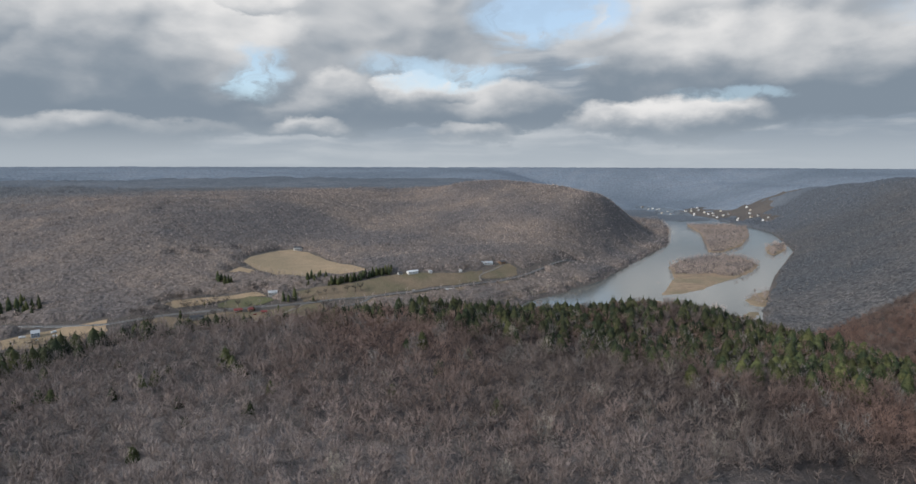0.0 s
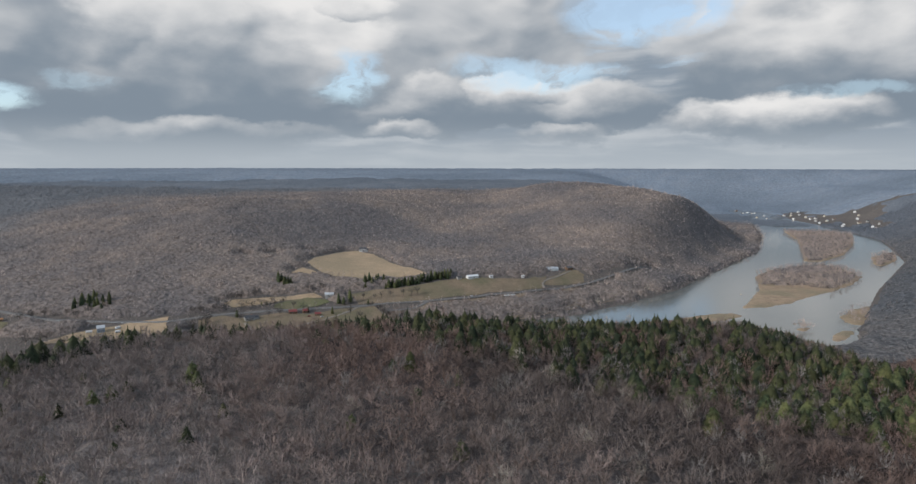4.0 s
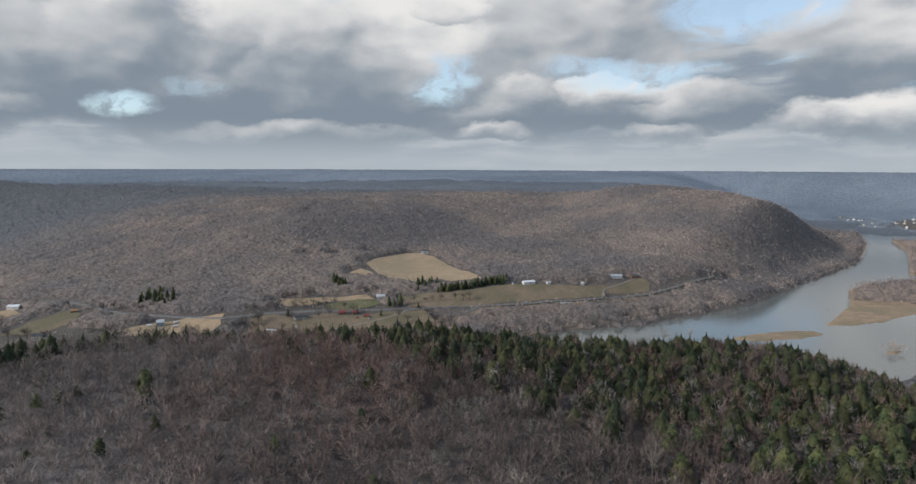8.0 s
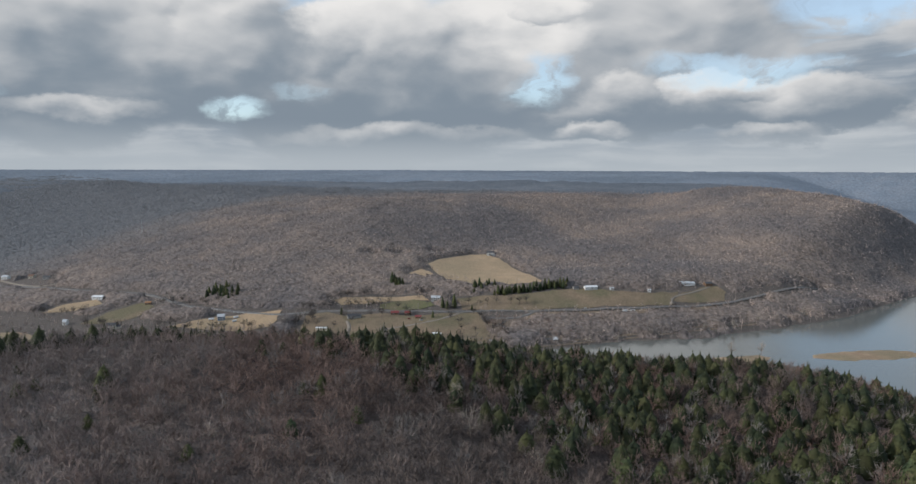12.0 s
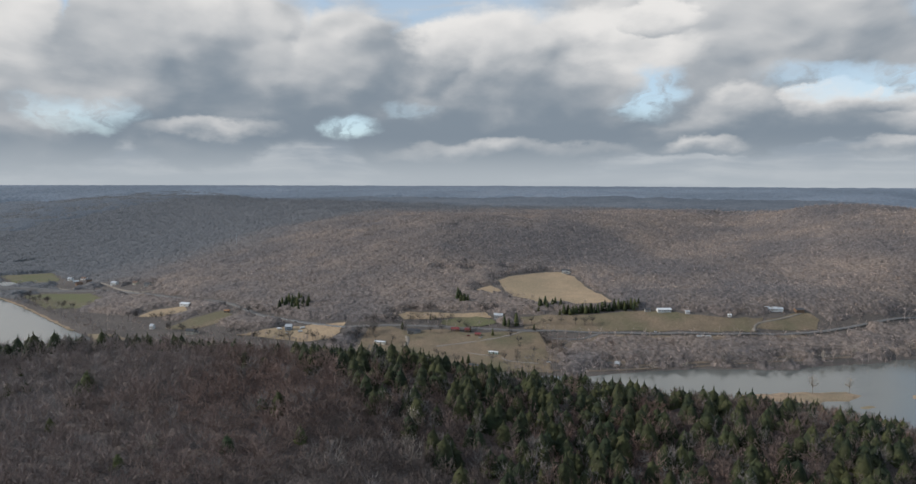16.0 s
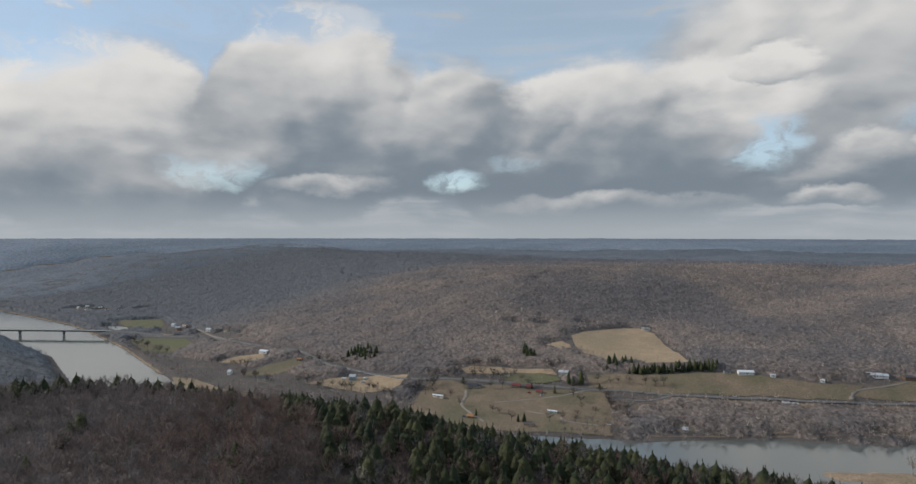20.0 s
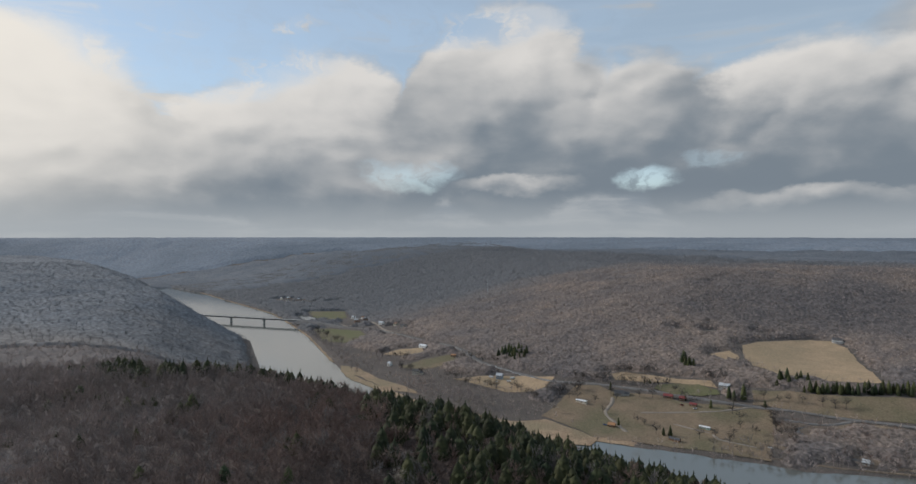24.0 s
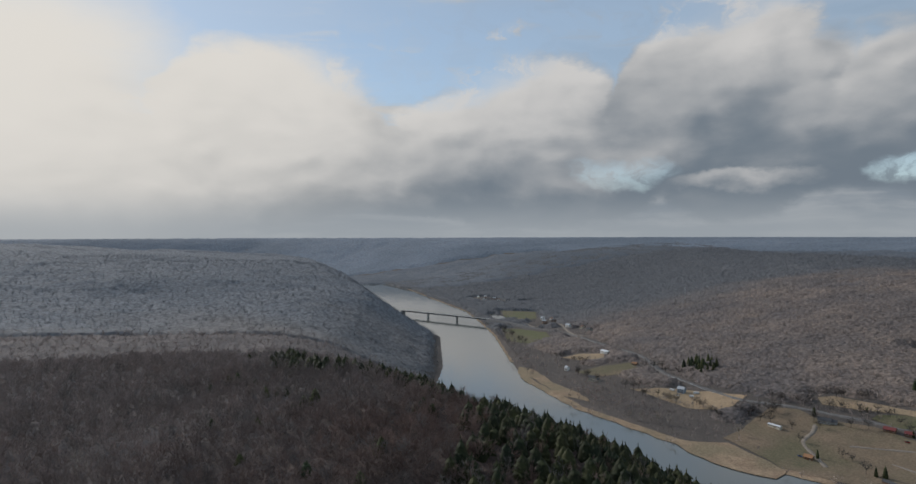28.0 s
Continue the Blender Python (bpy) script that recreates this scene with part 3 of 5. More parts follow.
# ---------------------------------------------------------------- patches, strips, islands
def ragged(outline, step, amount):
    """A closed outline cut into short steps, with a natural waver."""
    pts = []
    for (ax, ay), (bx, by) in zip(outline, outline[1:] + outline[:1]):
        n = max(1, int(math.hypot(bx - ax, by - ay) / step))
        for i in range(n):
            x, y = ax + (bx - ax) * i / n, ay + (by - ay) * i / n
            pts.append((x + amount * float(rolling(x, y, 31, 12)), y + amount * float(rolling(x, y, 27, 13))))
    return pts


def patch(name, outline, mat, label, category, step=9.0, lift=0.5, waver=2.0, shape=None):
    """A piece of open land laid over the ground; `shape` gives heights of its own from the distance to the edge."""
    edge = ragged(outline, step, waver)
    ex, ey = np.array(edge).T
    gx, gy = np.meshgrid(np.arange(ex.min(), ex.max(), step), np.arange(ey.min(), ey.max(), step))
    gx, gy = gx.ravel() + rng.uniform(-2, 2, gx.size), gy.ravel() + rng.uniform(-2, 2, gx.size)
    far_in = np.min(np.hypot(gx[:, None] - ex[None], gy[:, None] - ey[None]), 1)
    ok = inside(gx, gy, edge) & (far_in > step * 0.5)
    pts = edge + list(zip(gx[ok].tolist(), gy[ok].tolist()))
    n = len(edge)
    co, _, faces, *_ = geometry.delaunay_2d_cdt([Vector(p) for p in pts], [(i, (i + 1) % n) for i in range(n)], [], 1, 0.01)
    co = np.array([tuple(p) for p in co])
    if shape is None:
        z = np.maximum(land(co[:, 0], co[:, 1]), 0) + lift
    else:
        d = np.min(np.hypot(co[:, 0, None] - ex[None], co[:, 1, None] - ey[None]), 1)
        z = shape(d)
    ob = mesh_object(name, np.column_stack([co, z]), np.array([tuple(f) for f in faces if len(f) == 3]), mat, smooth=True)
    return tagged(ob, label, category, kind="structure")


def smooth_line(points, step=6.0):
    p = np.array([points[0], *points, points[-1]], float)
    out = []
    for i in range(1, len(p) - 2):
        n = max(2, int(np.hypot(*(p[i + 1] - p[i])) / step))
        for u in np.linspace(0, 1, n, endpoint=False):
            out.append(0.5 * (2 * p[i] + (p[i + 1] - p[i - 1]) * u + (2 * p[i - 1] - 5 * p[i] + 4 * p[i + 1] - p[i + 2]) * u * u + (3 * p[i] - p[i - 1] - 3 * p[i + 1] + p[i + 2]) * u ** 3))
    return np.array(out + [p[-1]])


ROADS = []


def strip(name, points, width, mat, label, category, lift=0.55, heights=None, bank=1.2):
    """A road or track that follows the ground along a line."""
    c = smooth_line(points)
    t = np.gradient(c, axis=0)
    t /= np.linalg.norm(t, axis=1)[:, None]
    side = np.stack([-t[:, 1], t[:, 0]], 1) * width / 2
    z = np.maximum(land(c[:, 0], c[:, 1]), 0.5) + lift
    z = np.convolve(np.pad(z, 2, mode="edge"), np.ones(5) / 5, "valid")
    if heights is not None:
        z = heights(c[:, 0], z)
    rows = [np.column_stack([c + side * k, z + dz]) for k, dz in ((1 + 0.2 * bank, -bank), (1, 0), (0, 0.1), (-1, 0), (-1 - 0.2 * bank, -bank))]
    v = np.stack(rows, 1).reshape(-1, 3)
    i = np.arange(len(c) - 1)[:, None] * 5 + np.arange(4)[None]
    i = i.ravel()
    ob = mesh_object(name, v, np.stack([i, i + 5, i + 6, i + 1], 1), mat, smooth=True)
    ROADS.append((c, width))
    return tagged(ob, label, category, kind="structure")


OPEN = []


def meadow(name, outline, mat, label, category="field", **more):
    OPEN.append(outline)
    return patch(name, outline, mat, label, category, **more)


def shore(x0, x1, off0, off1, step=25):
    """The outline of a strip along the north shore between two distances from the water."""
    line = np.array([r for r in RIVER if x0 - 300 < r[0] < x1 + 300])
    xs = np.arange(x0, x1 + 1, step)
    y, h = np.interp(xs, line[:, 0], line[:, 1]), np.interp(xs, line[:, 0], line[:, 2])
    t = np.gradient(y, xs)
    n = np.stack([-t, np.ones(len(xs))], 1) / np.hypot(t, 1)[:, None]
    a, b = np.stack([xs, y], 1) + n * (h + off0)[:, None], np.stack([xs, y], 1) + n * (h + off1)[:, None]
    return [tuple(p) for p in a.tolist()] + [tuple(p) for p in b[::-1].tolist()]


# ---------------------------------------------------------------- open land, roads and islands
meadow("hay_field", [(-244, 1177), (-240, 1219), (-205, 1318), (-179, 1335), (-140, 1301), (-72, 1189), (-19, 1095), (-79, 1073), (-132, 1070), (-179, 1088), (-210, 1121)], M_HAY, "pale tan mown hay field on a rise below the woods")
meadow("hay_strip", [(-253, 1099), (-242, 1135), (-221, 1123), (-204, 1092), (-226, 1086)], M_HAY, "small tan clearing beside the hay field")
meadow("pasture", [(-134, 1002), (-35, 1045), (13, 1072), (46, 1087), (74, 1094), (115, 1104), (153, 1116), (190, 1145), (181, 1097), (121, 1066), (57, 1037), (-13, 1003), (-61, 980), (-113, 967)], M_PASTURE, "long olive-tan pasture above the highway")
meadow("east_pasture", [(181, 1109), (195, 1143), (233, 1184), (250, 1195), (264, 1183), (259, 1156), (221, 1127)], M_PASTURE, "sloping green-tan pasture beside a curving drive")
meadow("river_meadow", [(-279, 768), (-293, 815), (-309, 848), (-317, 869), (-292, 890), (-266, 885), (-216, 916), (-177, 919), (-144, 940), (-116, 954), (-89, 964), (-63, 916), (-30, 844), (-66, 830), (-124, 797), (-182, 762), (-228, 766)], M_PASTURE, "sloping olive meadow with scattered trees by the river")
meadow("upper_meadow", [(-305, 932), (-298, 951), (-251, 971), (-191, 998), (-172, 987), (-224, 965), (-265, 933), (-288, 921)], M_HAY, "narrow tan meadow along the foot of the woods")
meadow("house_lawn", [(-235, 943), (-222, 962), (-195, 978), (-167, 979), (-157, 968), (-173, 949), (-202, 932), (-230, 929)], M_LAWN, "mown green lawn below the grey house", lift=0.9)
meadow("knoll_field", [(-486, 783), (-437, 827), (-397, 858), (-359, 875), (-349, 842), (-346, 821), (-377, 797), (-429, 789)], M_HAY, "tan grass knoll around a blue-grey house")
meadow("sedge_flat", [(-303, 714), (-285, 730), (-264, 761), (-224, 762), (-182, 762), (-173, 738), (-199, 718), (-250, 707)], M_SEDGE, "flattened tan dry sedge at the river inlet", lift=0.7)
meadow("village_lawn", [(-1460, 975), (-1438, 1006), (-1397, 1060), (-1258, 997), (-1222, 945), (-1278, 932), (-1317, 929)], M_LAWN, "bright yellow-green lawn by the bridge road")
meadow("village_green", [(-1125, 844), (-1096, 878), (-1003, 902), (-910, 870), (-901, 816), (-953, 788)], M_LAWN, "dull green grass below the bridge road")
meadow("garden_field", [(-730, 800), (-729, 834), (-690, 860), (-656, 845), (-675, 816)], M_HAY, "narrow tan field beside a white shed")
meadow("west_field", [(-618, 767), (-615, 811), (-592, 853), (-560, 847), (-553, 810), (-573, 774)], M_PASTURE, "green-tan field behind a hedge")
meadow("sand_bank", [(-713, 707), (-680, 721), (-580, 709), (-508, 715), (-465, 707), (-508, 687), (-609, 692), (-682, 693)], M_SEDGE, "bare tan sandy river bank")
meadow("north_beach", shore(-700, -90, -3, 9), M_SEDGE, "tan dry sedge beach along the north shore", lift=0.45)
meadow("west_beach", shore(-2300, -760, -3, 2), M_SEDGE, "thin tan gravel edge along the north shore", lift=0.45)
patch("brush_land", [(-75, 937), (-11, 994), (86, 1037), (177, 1085), (246, 1132), (246, 1057), (156, 989), (49, 910), (-21, 877), (-61, 886)], M_BRUSH, "brown brushy land between highway and river", "brush", lift=0.4)
patch("pond", [(-1404, 919), (-1317, 929), (-1266, 918), (-1259, 888), (-1328, 897)], M_WATER, "shallow pale pond beside the village lawn", "pond", lift=0.9)
OPEN.append([(-1404, 919), (-1317, 929), (-1266, 918), (-1259, 888), (-1328, 897)])
strip("road", [(-867, 913), (-760, 900), (-620, 890), (-502, 857), (-397, 859), (-351, 866), (-278, 903), (-205, 932), (-144, 950), (-104, 965), (-13, 1001), (81, 1043), (181, 1094), (258, 1149), (352, 1235), (430, 1330)], 7.5, M_ASPHALT, "two-lane grey asphalt highway through the valley", "road")
strip("road", [(-1226, 846), (-1150, 885), (-1071, 910), (-991, 925), (-867, 913)], 8, M_ASPHALT, "grey asphalt approach road from the bridge", "road", heights=lambda x, z: np.maximum(z, 13.9 - np.maximum(x + 1226, 0) * 0.045), bank=9)
strip("road", [(845, 1950), (905, 2090), (985, 2260), (1080, 2450)], 8, M_ASPHALT, "grey highway rounding the river bend road", "road")
strip("drive", [(181, 1097), (179, 1108), (181, 1121), (189, 1133), (215, 1161), (239, 1190)], 5, M_GRAVEL, "pale gravel drive curving up to a barn", "road")
strip("drive", [(-201, 862), (-178, 885), (-148, 911), (-129, 934), (-116, 954), (-106, 967)], 5, M_GRAVEL, "pale gravel lane across the meadow", "road")
strip("drive", [(-264, 886), (-244, 860), (-230, 831), (-196, 813), (-175, 801)], 5, M_GRAVEL, "gravel drive down to the cabins", "road")
strip("drive", [(-155, 863), (-134, 865), (-108, 869), (-96, 859), (-57, 868)], 4, M_GRAVEL, "grassy gravel track along the river meadow", "road")
strip("drive", [(-69, 953), (-43, 963), (-21, 983), (-11, 1003)], 5, M_ASPHALT, "dark asphalt access road to the boat ramp", "road")
strip("drive", [(-46, 958), (-50, 940), (-37, 932), (-9, 913), (10, 911), (36, 916)], 5, M_ASPHALT, "dark asphalt loop to the boat ramp", "road")
strip("drive", [(-1193, 931), (-1101, 920), (-1116, 963), (-1099, 986), (-953, 934), (-876, 919), (-854, 933)], 6, M_GRAVEL, "pale gravel village street", "road")
strip("track", [(-395, 1150), (-350, 1185), (-300, 1235), (-262, 1290)], 3.5, M_GRAVEL, "pale logging track climbing through the bare woods", "track")
strip("track", [(-430, 1100), (-385, 1120), (-330, 1170), (-305, 1172)], 3, M_GRAVEL, "pale logging track across the wooded slope", "track")
strip("rail_bed", [(-47, 845), (14, 876), (51, 903), (104, 943), (157, 980), (246, 1046), (340, 1125), (450, 1250), (590, 1440)], 3, M_BRUSH, "overgrown railway bed beside the river", "railway")


def island(outline, label, rise=1.3, slope=0.16):
    return patch("island", outline, M_SEDGE, label, "island", step=7.0, waver=2.5, shape=lambda d: np.where(d < 0.5, -0.7, np.minimum(rise, 0.1 + d * slope) + rng.uniform(-0.1, 0.25, len(d))))


ISLANDS = {}
ISLANDS["A"] = [(490, 1041), (531, 1103), (594, 1204), (652, 1348), (722, 1429), (797, 1471), (869, 1490), (895, 1447), (871, 1340), (802, 1256), (731, 1192), (655, 1136), (589, 1079), (535, 1050)]
island(ISLANDS["A"], "large river island of tan dry sedge with bare trees")
ISLANDS["Bb"] = [(1160, 2269), (1205, 2242), (1307, 2256), (1336, 2152), (1182, 1884), (1019, 1659), (904, 1551), (861, 1554), (941, 1719), (1066, 1981)]
island(ISLANDS["Bb"], "long wooded river island with tan edges")
ISLANDS["C"] = [(1070, 1630), (1002, 1520), (989, 1474), (1028, 1501), (1103, 1578), (1162, 1673), (1148, 1701)]
island(ISLANDS["C"], "small brown islet near the far shore")
ISLANDS["D"] = [(611, 983), (667, 1038), (720, 1073), (671, 989), (625, 927), (609, 946)]
island(ISLANDS["D"], "low tan islet close to the wooded bank")
ISLANDS["E"] = [(548, 886), (576, 908), (592, 901), (554, 858), (525, 840)]
island(ISLANDS["E"], "small sandy islet with brown sedge")
ISLANDS["F"] = [(511, 918), (533, 928), (542, 915), (517, 898)]
island(ISLANDS["F"], "tiny islet overgrown with bare trees")
ISLANDS["b3"] = [(329, 939), (364, 971), (419, 1001), (463, 1011), (477, 992), (441, 964), (369, 935)]
island(ISLANDS["b3"], "low oval gravel bar covered in tan sedge")
ISLANDS["b2"] = [(167, 857), (191, 881), (229, 906), (278, 932), (301, 932), (281, 897), (229, 864), (187, 850)]
island(ISLANDS["b2"], "low tan sedge bar with two pale trees")
ISLANDS["b4"] = [(277, 876), (295, 894), (313, 895), (293, 876)]
island(ISLANDS["b4"], "thin tan gravel bar just above the water", 0.7, 0.12)
ISLANDS["rk"] = [(539, 1164), (549, 1176), (547, 1161), (536, 1146)]
island(ISLANDS["rk"], "tiny tan gravel hump in the river", 0.7, 0.12)
village = ((-1676, 1158), (-1841, 1042), (-1815, 1060), (-1789, 1042), (-1789, 1082), (-1741, 1080), (-1760, 1050), (-1172, 980), (-1199, 1015), (-1150, 995), (-1027, 971), (-961, 972), (-907, 958), (-1225, 1000), (-1130, 960), (-1700, 1100), (-1860, 1075))
# the small town beyond the islands
town = ((1444, 3113), (1421, 3090), (1417, 3263), (1382, 3108), (1424, 3147), (1337, 2855), (1584, 3044), (1645, 3099), (1494, 2931), (1520, 2922), (1568, 2942), (1506, 2730), (1534, 2742), (1520, 2630), (1561, 2653), (1501, 2482),
        (1670, 2697), (1555, 2474), (1582, 2466), (1520, 2338), (1490, 2270), (1599, 2793), (1408, 2942), (1350, 2790), (1447, 2752), (1529, 2813), (1480, 2640), (1450, 2560), (1600, 2560), (1640, 2620), (1570, 2380), (1460, 2420))

for x, y in village:
    OPEN.append([(x - 14, y - 30), (x + 22, y - 30), (x + 14, y + 12), (x - 14, y + 12)])
for x, y in town:
    OPEN.append([(x - 16, y - 34), (x + 12, y - 34), (x + 12, y + 9), (x - 14, y + 9)])


# ---------------------------------------------------------------- woods
r1 = np.random.default_rng(11)
NEAR_TREES = [bare_tree(r1, r1.uniform(11, 15), r1.uniform(3.3, 4.6), 20, 145, 0.175, 0.55, 0.48, True) for _ in range(8)]
MID_TREES = [bare_tree(r1, r1.uniform(11, 16), r1.uniform(4.0, 5.6), 6, 14, 0.44, 0.36) for _ in range(8)]
GROVE_TREES = [bare_tree(r1, r1.uniform(11, 15), r1.uniform(4.0, 5.5), 9, 50, 0.28, 0.8) for _ in range(4)]
FAR_TREES = [bare_tree(r1, r1.uniform(11, 15), r1.uniform(4.5, 6.5), 5, 10, 0.5, 0.5) for _ in range(6)]
HEMLOCKS = [conifer(r1, r1.uniform(11.5, 14.5), r1.uniform(4.8, 5.8), 6, 9) for _ in range(6)]


def wooded(x, y):
    gap, side = river_gap(x, y)
    ok = gap > -7
    for outline in OPEN:
        box = np.array(outline)
        near = (x > box[:, 0].min()) & (x < box[:, 0].max()) & (y > box[:, 1].min()) & (y < box[:, 1].max())
        ok[near] &= ~inside(x[near], y[near], outline)
    for c, width in ROADS:
        near = (x > c[:, 0].min() - 15) & (x < c[:, 0].max() + 15) & (y > c[:, 1].min() - 15) & (y < c[:, 1].max() + 15)
        q = c[::2]
        ok[near] &= np.min(np.hypot(x[near, None] - q[None, :, 0], y[near, None] - q[None, :, 1]), 1) > width / 2 + 1.2
    return ok


def near_hemlock(x, y):
    """How likely a tree of the near hill is a hemlock: solid along the crest, mixed down the northeast side."""
    edge = np.interp(x, [-70, 14, 60, 98, 125, 160, 225, 300], [398, 365, 345, 325, 275, 242, 228, 224])
    stand = ease(-6, 14, y - edge + 7 * rolling(x, y, 60, 21)) * (0.9 - 0.5 * ease(10, 60, x) * ease(75, 25, y - edge) - 0.4 * ease(90, 160, x)) * ease(-90, -40, x) * ease(420, 330, x)
    crest = 0.85 * np.exp(-((river_gap(x, y)[0] - np.interp(x, [-400, -170, -130, -30], [236, 238, 205, 180])) / 17) ** 2) * ease(-30, -80, x) * ease(-330, -270, x)
    return np.clip(np.maximum(crest, stand), 0, 1)


def out_of_town(x, y):
    """True away from the houses of the small town beyond the islands."""
    ok = np.ones(np.shape(x), bool)
    for hx, hy in town:
        ok &= ~((np.abs(x - hx) < 20) & (y > hy - 50) & (y < hy + 14))
    return ok


# evergreens of the near hill: the nearest stand as single trees further down
ex, ey = scatter(-640, 420, 200, 700, 6.3)
gap, side = river_gap(ex, ey)
ok = (side < 0) & (gap > 25) & (rng.uniform(0, 1, len(ex)) < near_hemlock(ex, ey))
ex, ey, gap = ex[ok], ey[ok], gap[ok]
single = np.argsort(np.where((ex > -80) & (gap > 120), ey - 0.55 * ex, 1e6) + rng.uniform(0, 25, len(ex)))[:265]
rest = np.setdiff1d(np.arange(len(ex)), single)
planted("hemlock_woods", HEMLOCKS, ex[rest], ey[rest], land(ex[rest], ey[rest]) - 0.3, rng.uniform(0.85, 1.2, len(rest)), rng.integers(0, 6, len(rest)), M_NEEDLE, "dark green hemlock wood on the crest of the near hill", "forest")
print("hemlocks", len(ex))

px, py = scatter(-640, 760, -180, 720, 5.6)
gap, side = river_gap(px, py)
ok = wooded(px, py) & (side < 0) & (land(px, py) > 3) & (rng.uniform(0, 1, len(px)) > 0.8 * near_hemlock(px, py))
px, py, gap = px[ok], py[ok], gap[ok]
# thick detail only where the camera's view falls on the hilltop, plainer trees elsewhere
top = (gap > 105 + 40 * (px < 40)) & (np.hypot(px, py) > 160) & (px < 1.08 * py + 45) & (py > 150 + 0.26 * px) & (px > -330)
b = top
grey = rng.uniform(0, 1, len(px)) < 0.06 + 0.3 * near_hemlock(px, py)
b = top & grey
planted("grey_woods", NEAR_TREES, px[b], py[b], land(px[b], py[b]) - 0.3, rng.uniform(0.8, 1.2, b.sum()), rng.integers(0, 8, b.sum()), M_TWIG_GREY, "pale grey leafless crowns among the near wood", "forest")
b = top & ~grey
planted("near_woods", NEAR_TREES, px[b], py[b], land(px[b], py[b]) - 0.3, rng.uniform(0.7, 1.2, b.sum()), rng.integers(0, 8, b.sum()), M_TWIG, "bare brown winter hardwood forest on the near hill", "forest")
b = ~top & (rng.uniform(0, 1, len(px)) < 0.27)
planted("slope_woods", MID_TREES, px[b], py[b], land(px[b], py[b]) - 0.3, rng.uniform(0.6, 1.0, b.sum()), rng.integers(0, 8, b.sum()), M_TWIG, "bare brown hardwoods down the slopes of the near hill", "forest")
print("near", top.sum(), "slope", b.sum())

px, py = scatter(-2200, 1500, 560, 2560, 11.0)
gap, side = river_gap(px, py)
flats = ease(330, 200, gap) * ease(-450, -650, px)
ok = wooded(px, py) & (side > 0) & (rng.uniform(0, 1, len(px)) > 0.55 * flats)
px, py = px[ok], py[ok]
gap = river_gap(px, py)[0]
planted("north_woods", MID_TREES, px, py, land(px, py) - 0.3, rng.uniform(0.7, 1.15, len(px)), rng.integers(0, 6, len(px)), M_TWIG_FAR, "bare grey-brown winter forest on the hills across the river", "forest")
print("mid", len(px))


def west_hill(x, y):
    gap, side = river_gap(x, y)
    return (side < 0) & (gap > 8) & (x < -560)


canopy("west_hill_woods", np.arange(-2650, -560, 10.0), np.arange(-420, 900, 10.0), west_hill, 7, 2.2, M_UNDER_HAZE, "winter forest tinted grey for haze on the hill beyond the near one")
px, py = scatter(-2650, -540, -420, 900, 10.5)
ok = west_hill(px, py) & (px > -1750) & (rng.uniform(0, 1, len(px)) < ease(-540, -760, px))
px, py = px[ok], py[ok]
planted("west_hill_woods", MID_TREES, px, py, land(px, py) - 0.3, rng.uniform(0.75, 1.1, len(px)), rng.integers(0, 6, len(px)), M_TWIG_HAZE, "winter forest tinted grey for haze on the hill beyond the near one", "forest")
# sheet added to close the gaps between the sparse crowns
canopy("undergrowth", np.arange(-2650, 1300, 9.5), np.arange(800, 2500, 9.0), lambda x, y: (river_gap(x, y)[1] > 0) & (river_gap(x, y)[0] > -6) & wooded(x, y), 7, 2.6, M_UNDER_MID, "rough filler sheet between the bare crowns across the river")
px, py = scatter(400, 2000, -100, 2400, 17)
gap, side = river_gap(px, py)
ok = wooded(px, py) & (gap > 8) & (out_of_town(px, py) | (rng.uniform(0, 1, len(px)) < 0.2)) & (side < 0) & ((px > 760) | (py > 720))
px, py = px[ok], py[ok]
planted("south_woods", FAR_TREES, px, py, land(px, py) - 0.3, rng.uniform(0.7, 1.15, len(px)), rng.integers(0, 6, len(px)), M_TWIG_HAZE, "bare winter forest tinted blue-grey for haze along the south bank", "forest")
# the same added filler sheet for the east bank
canopy("undergrowth", np.arange(420, 2300, 10.0), np.arange(-100, 2500, 10.0), lambda x, y: (river_gap(x, y)[1] < 0) & (river_gap(x, y)[0] > -6) & ((x > 760) | (y > 720)) & out_of_town(x, y) & wooded(x, y), 7, 2.4, M_UNDER_EAST, "rough filler sheet between the bare crowns on the east bank")
# added sheet under the near crowns, its dark colour painted as their shade
canopy("undergrowth", np.arange(-660, 780, 3.6), np.arange(-190, 730, 3.6), lambda x, y: (river_gap(x, y)[1] < 0) & (land(x, y) > 4) & (river_gap(x, y)[0] > 30) & (x < 0.97 * y + 80) & (y > 100 + 0.33 * x), 4.2, 1.7, M_UNDER, "dark brown filler sheet between the crowns of the near wood")

canopy("south_tops", np.arange(-3000, -400, 14.0), np.arange(-1500, -150, 14.0), lambda x, y: (np.hypot(x, y) < 3300) & ((x > -2600) | (y < -380)), 8, 3, M_UNDER_HAZE, "closed bare woods on the high land to the southwest")


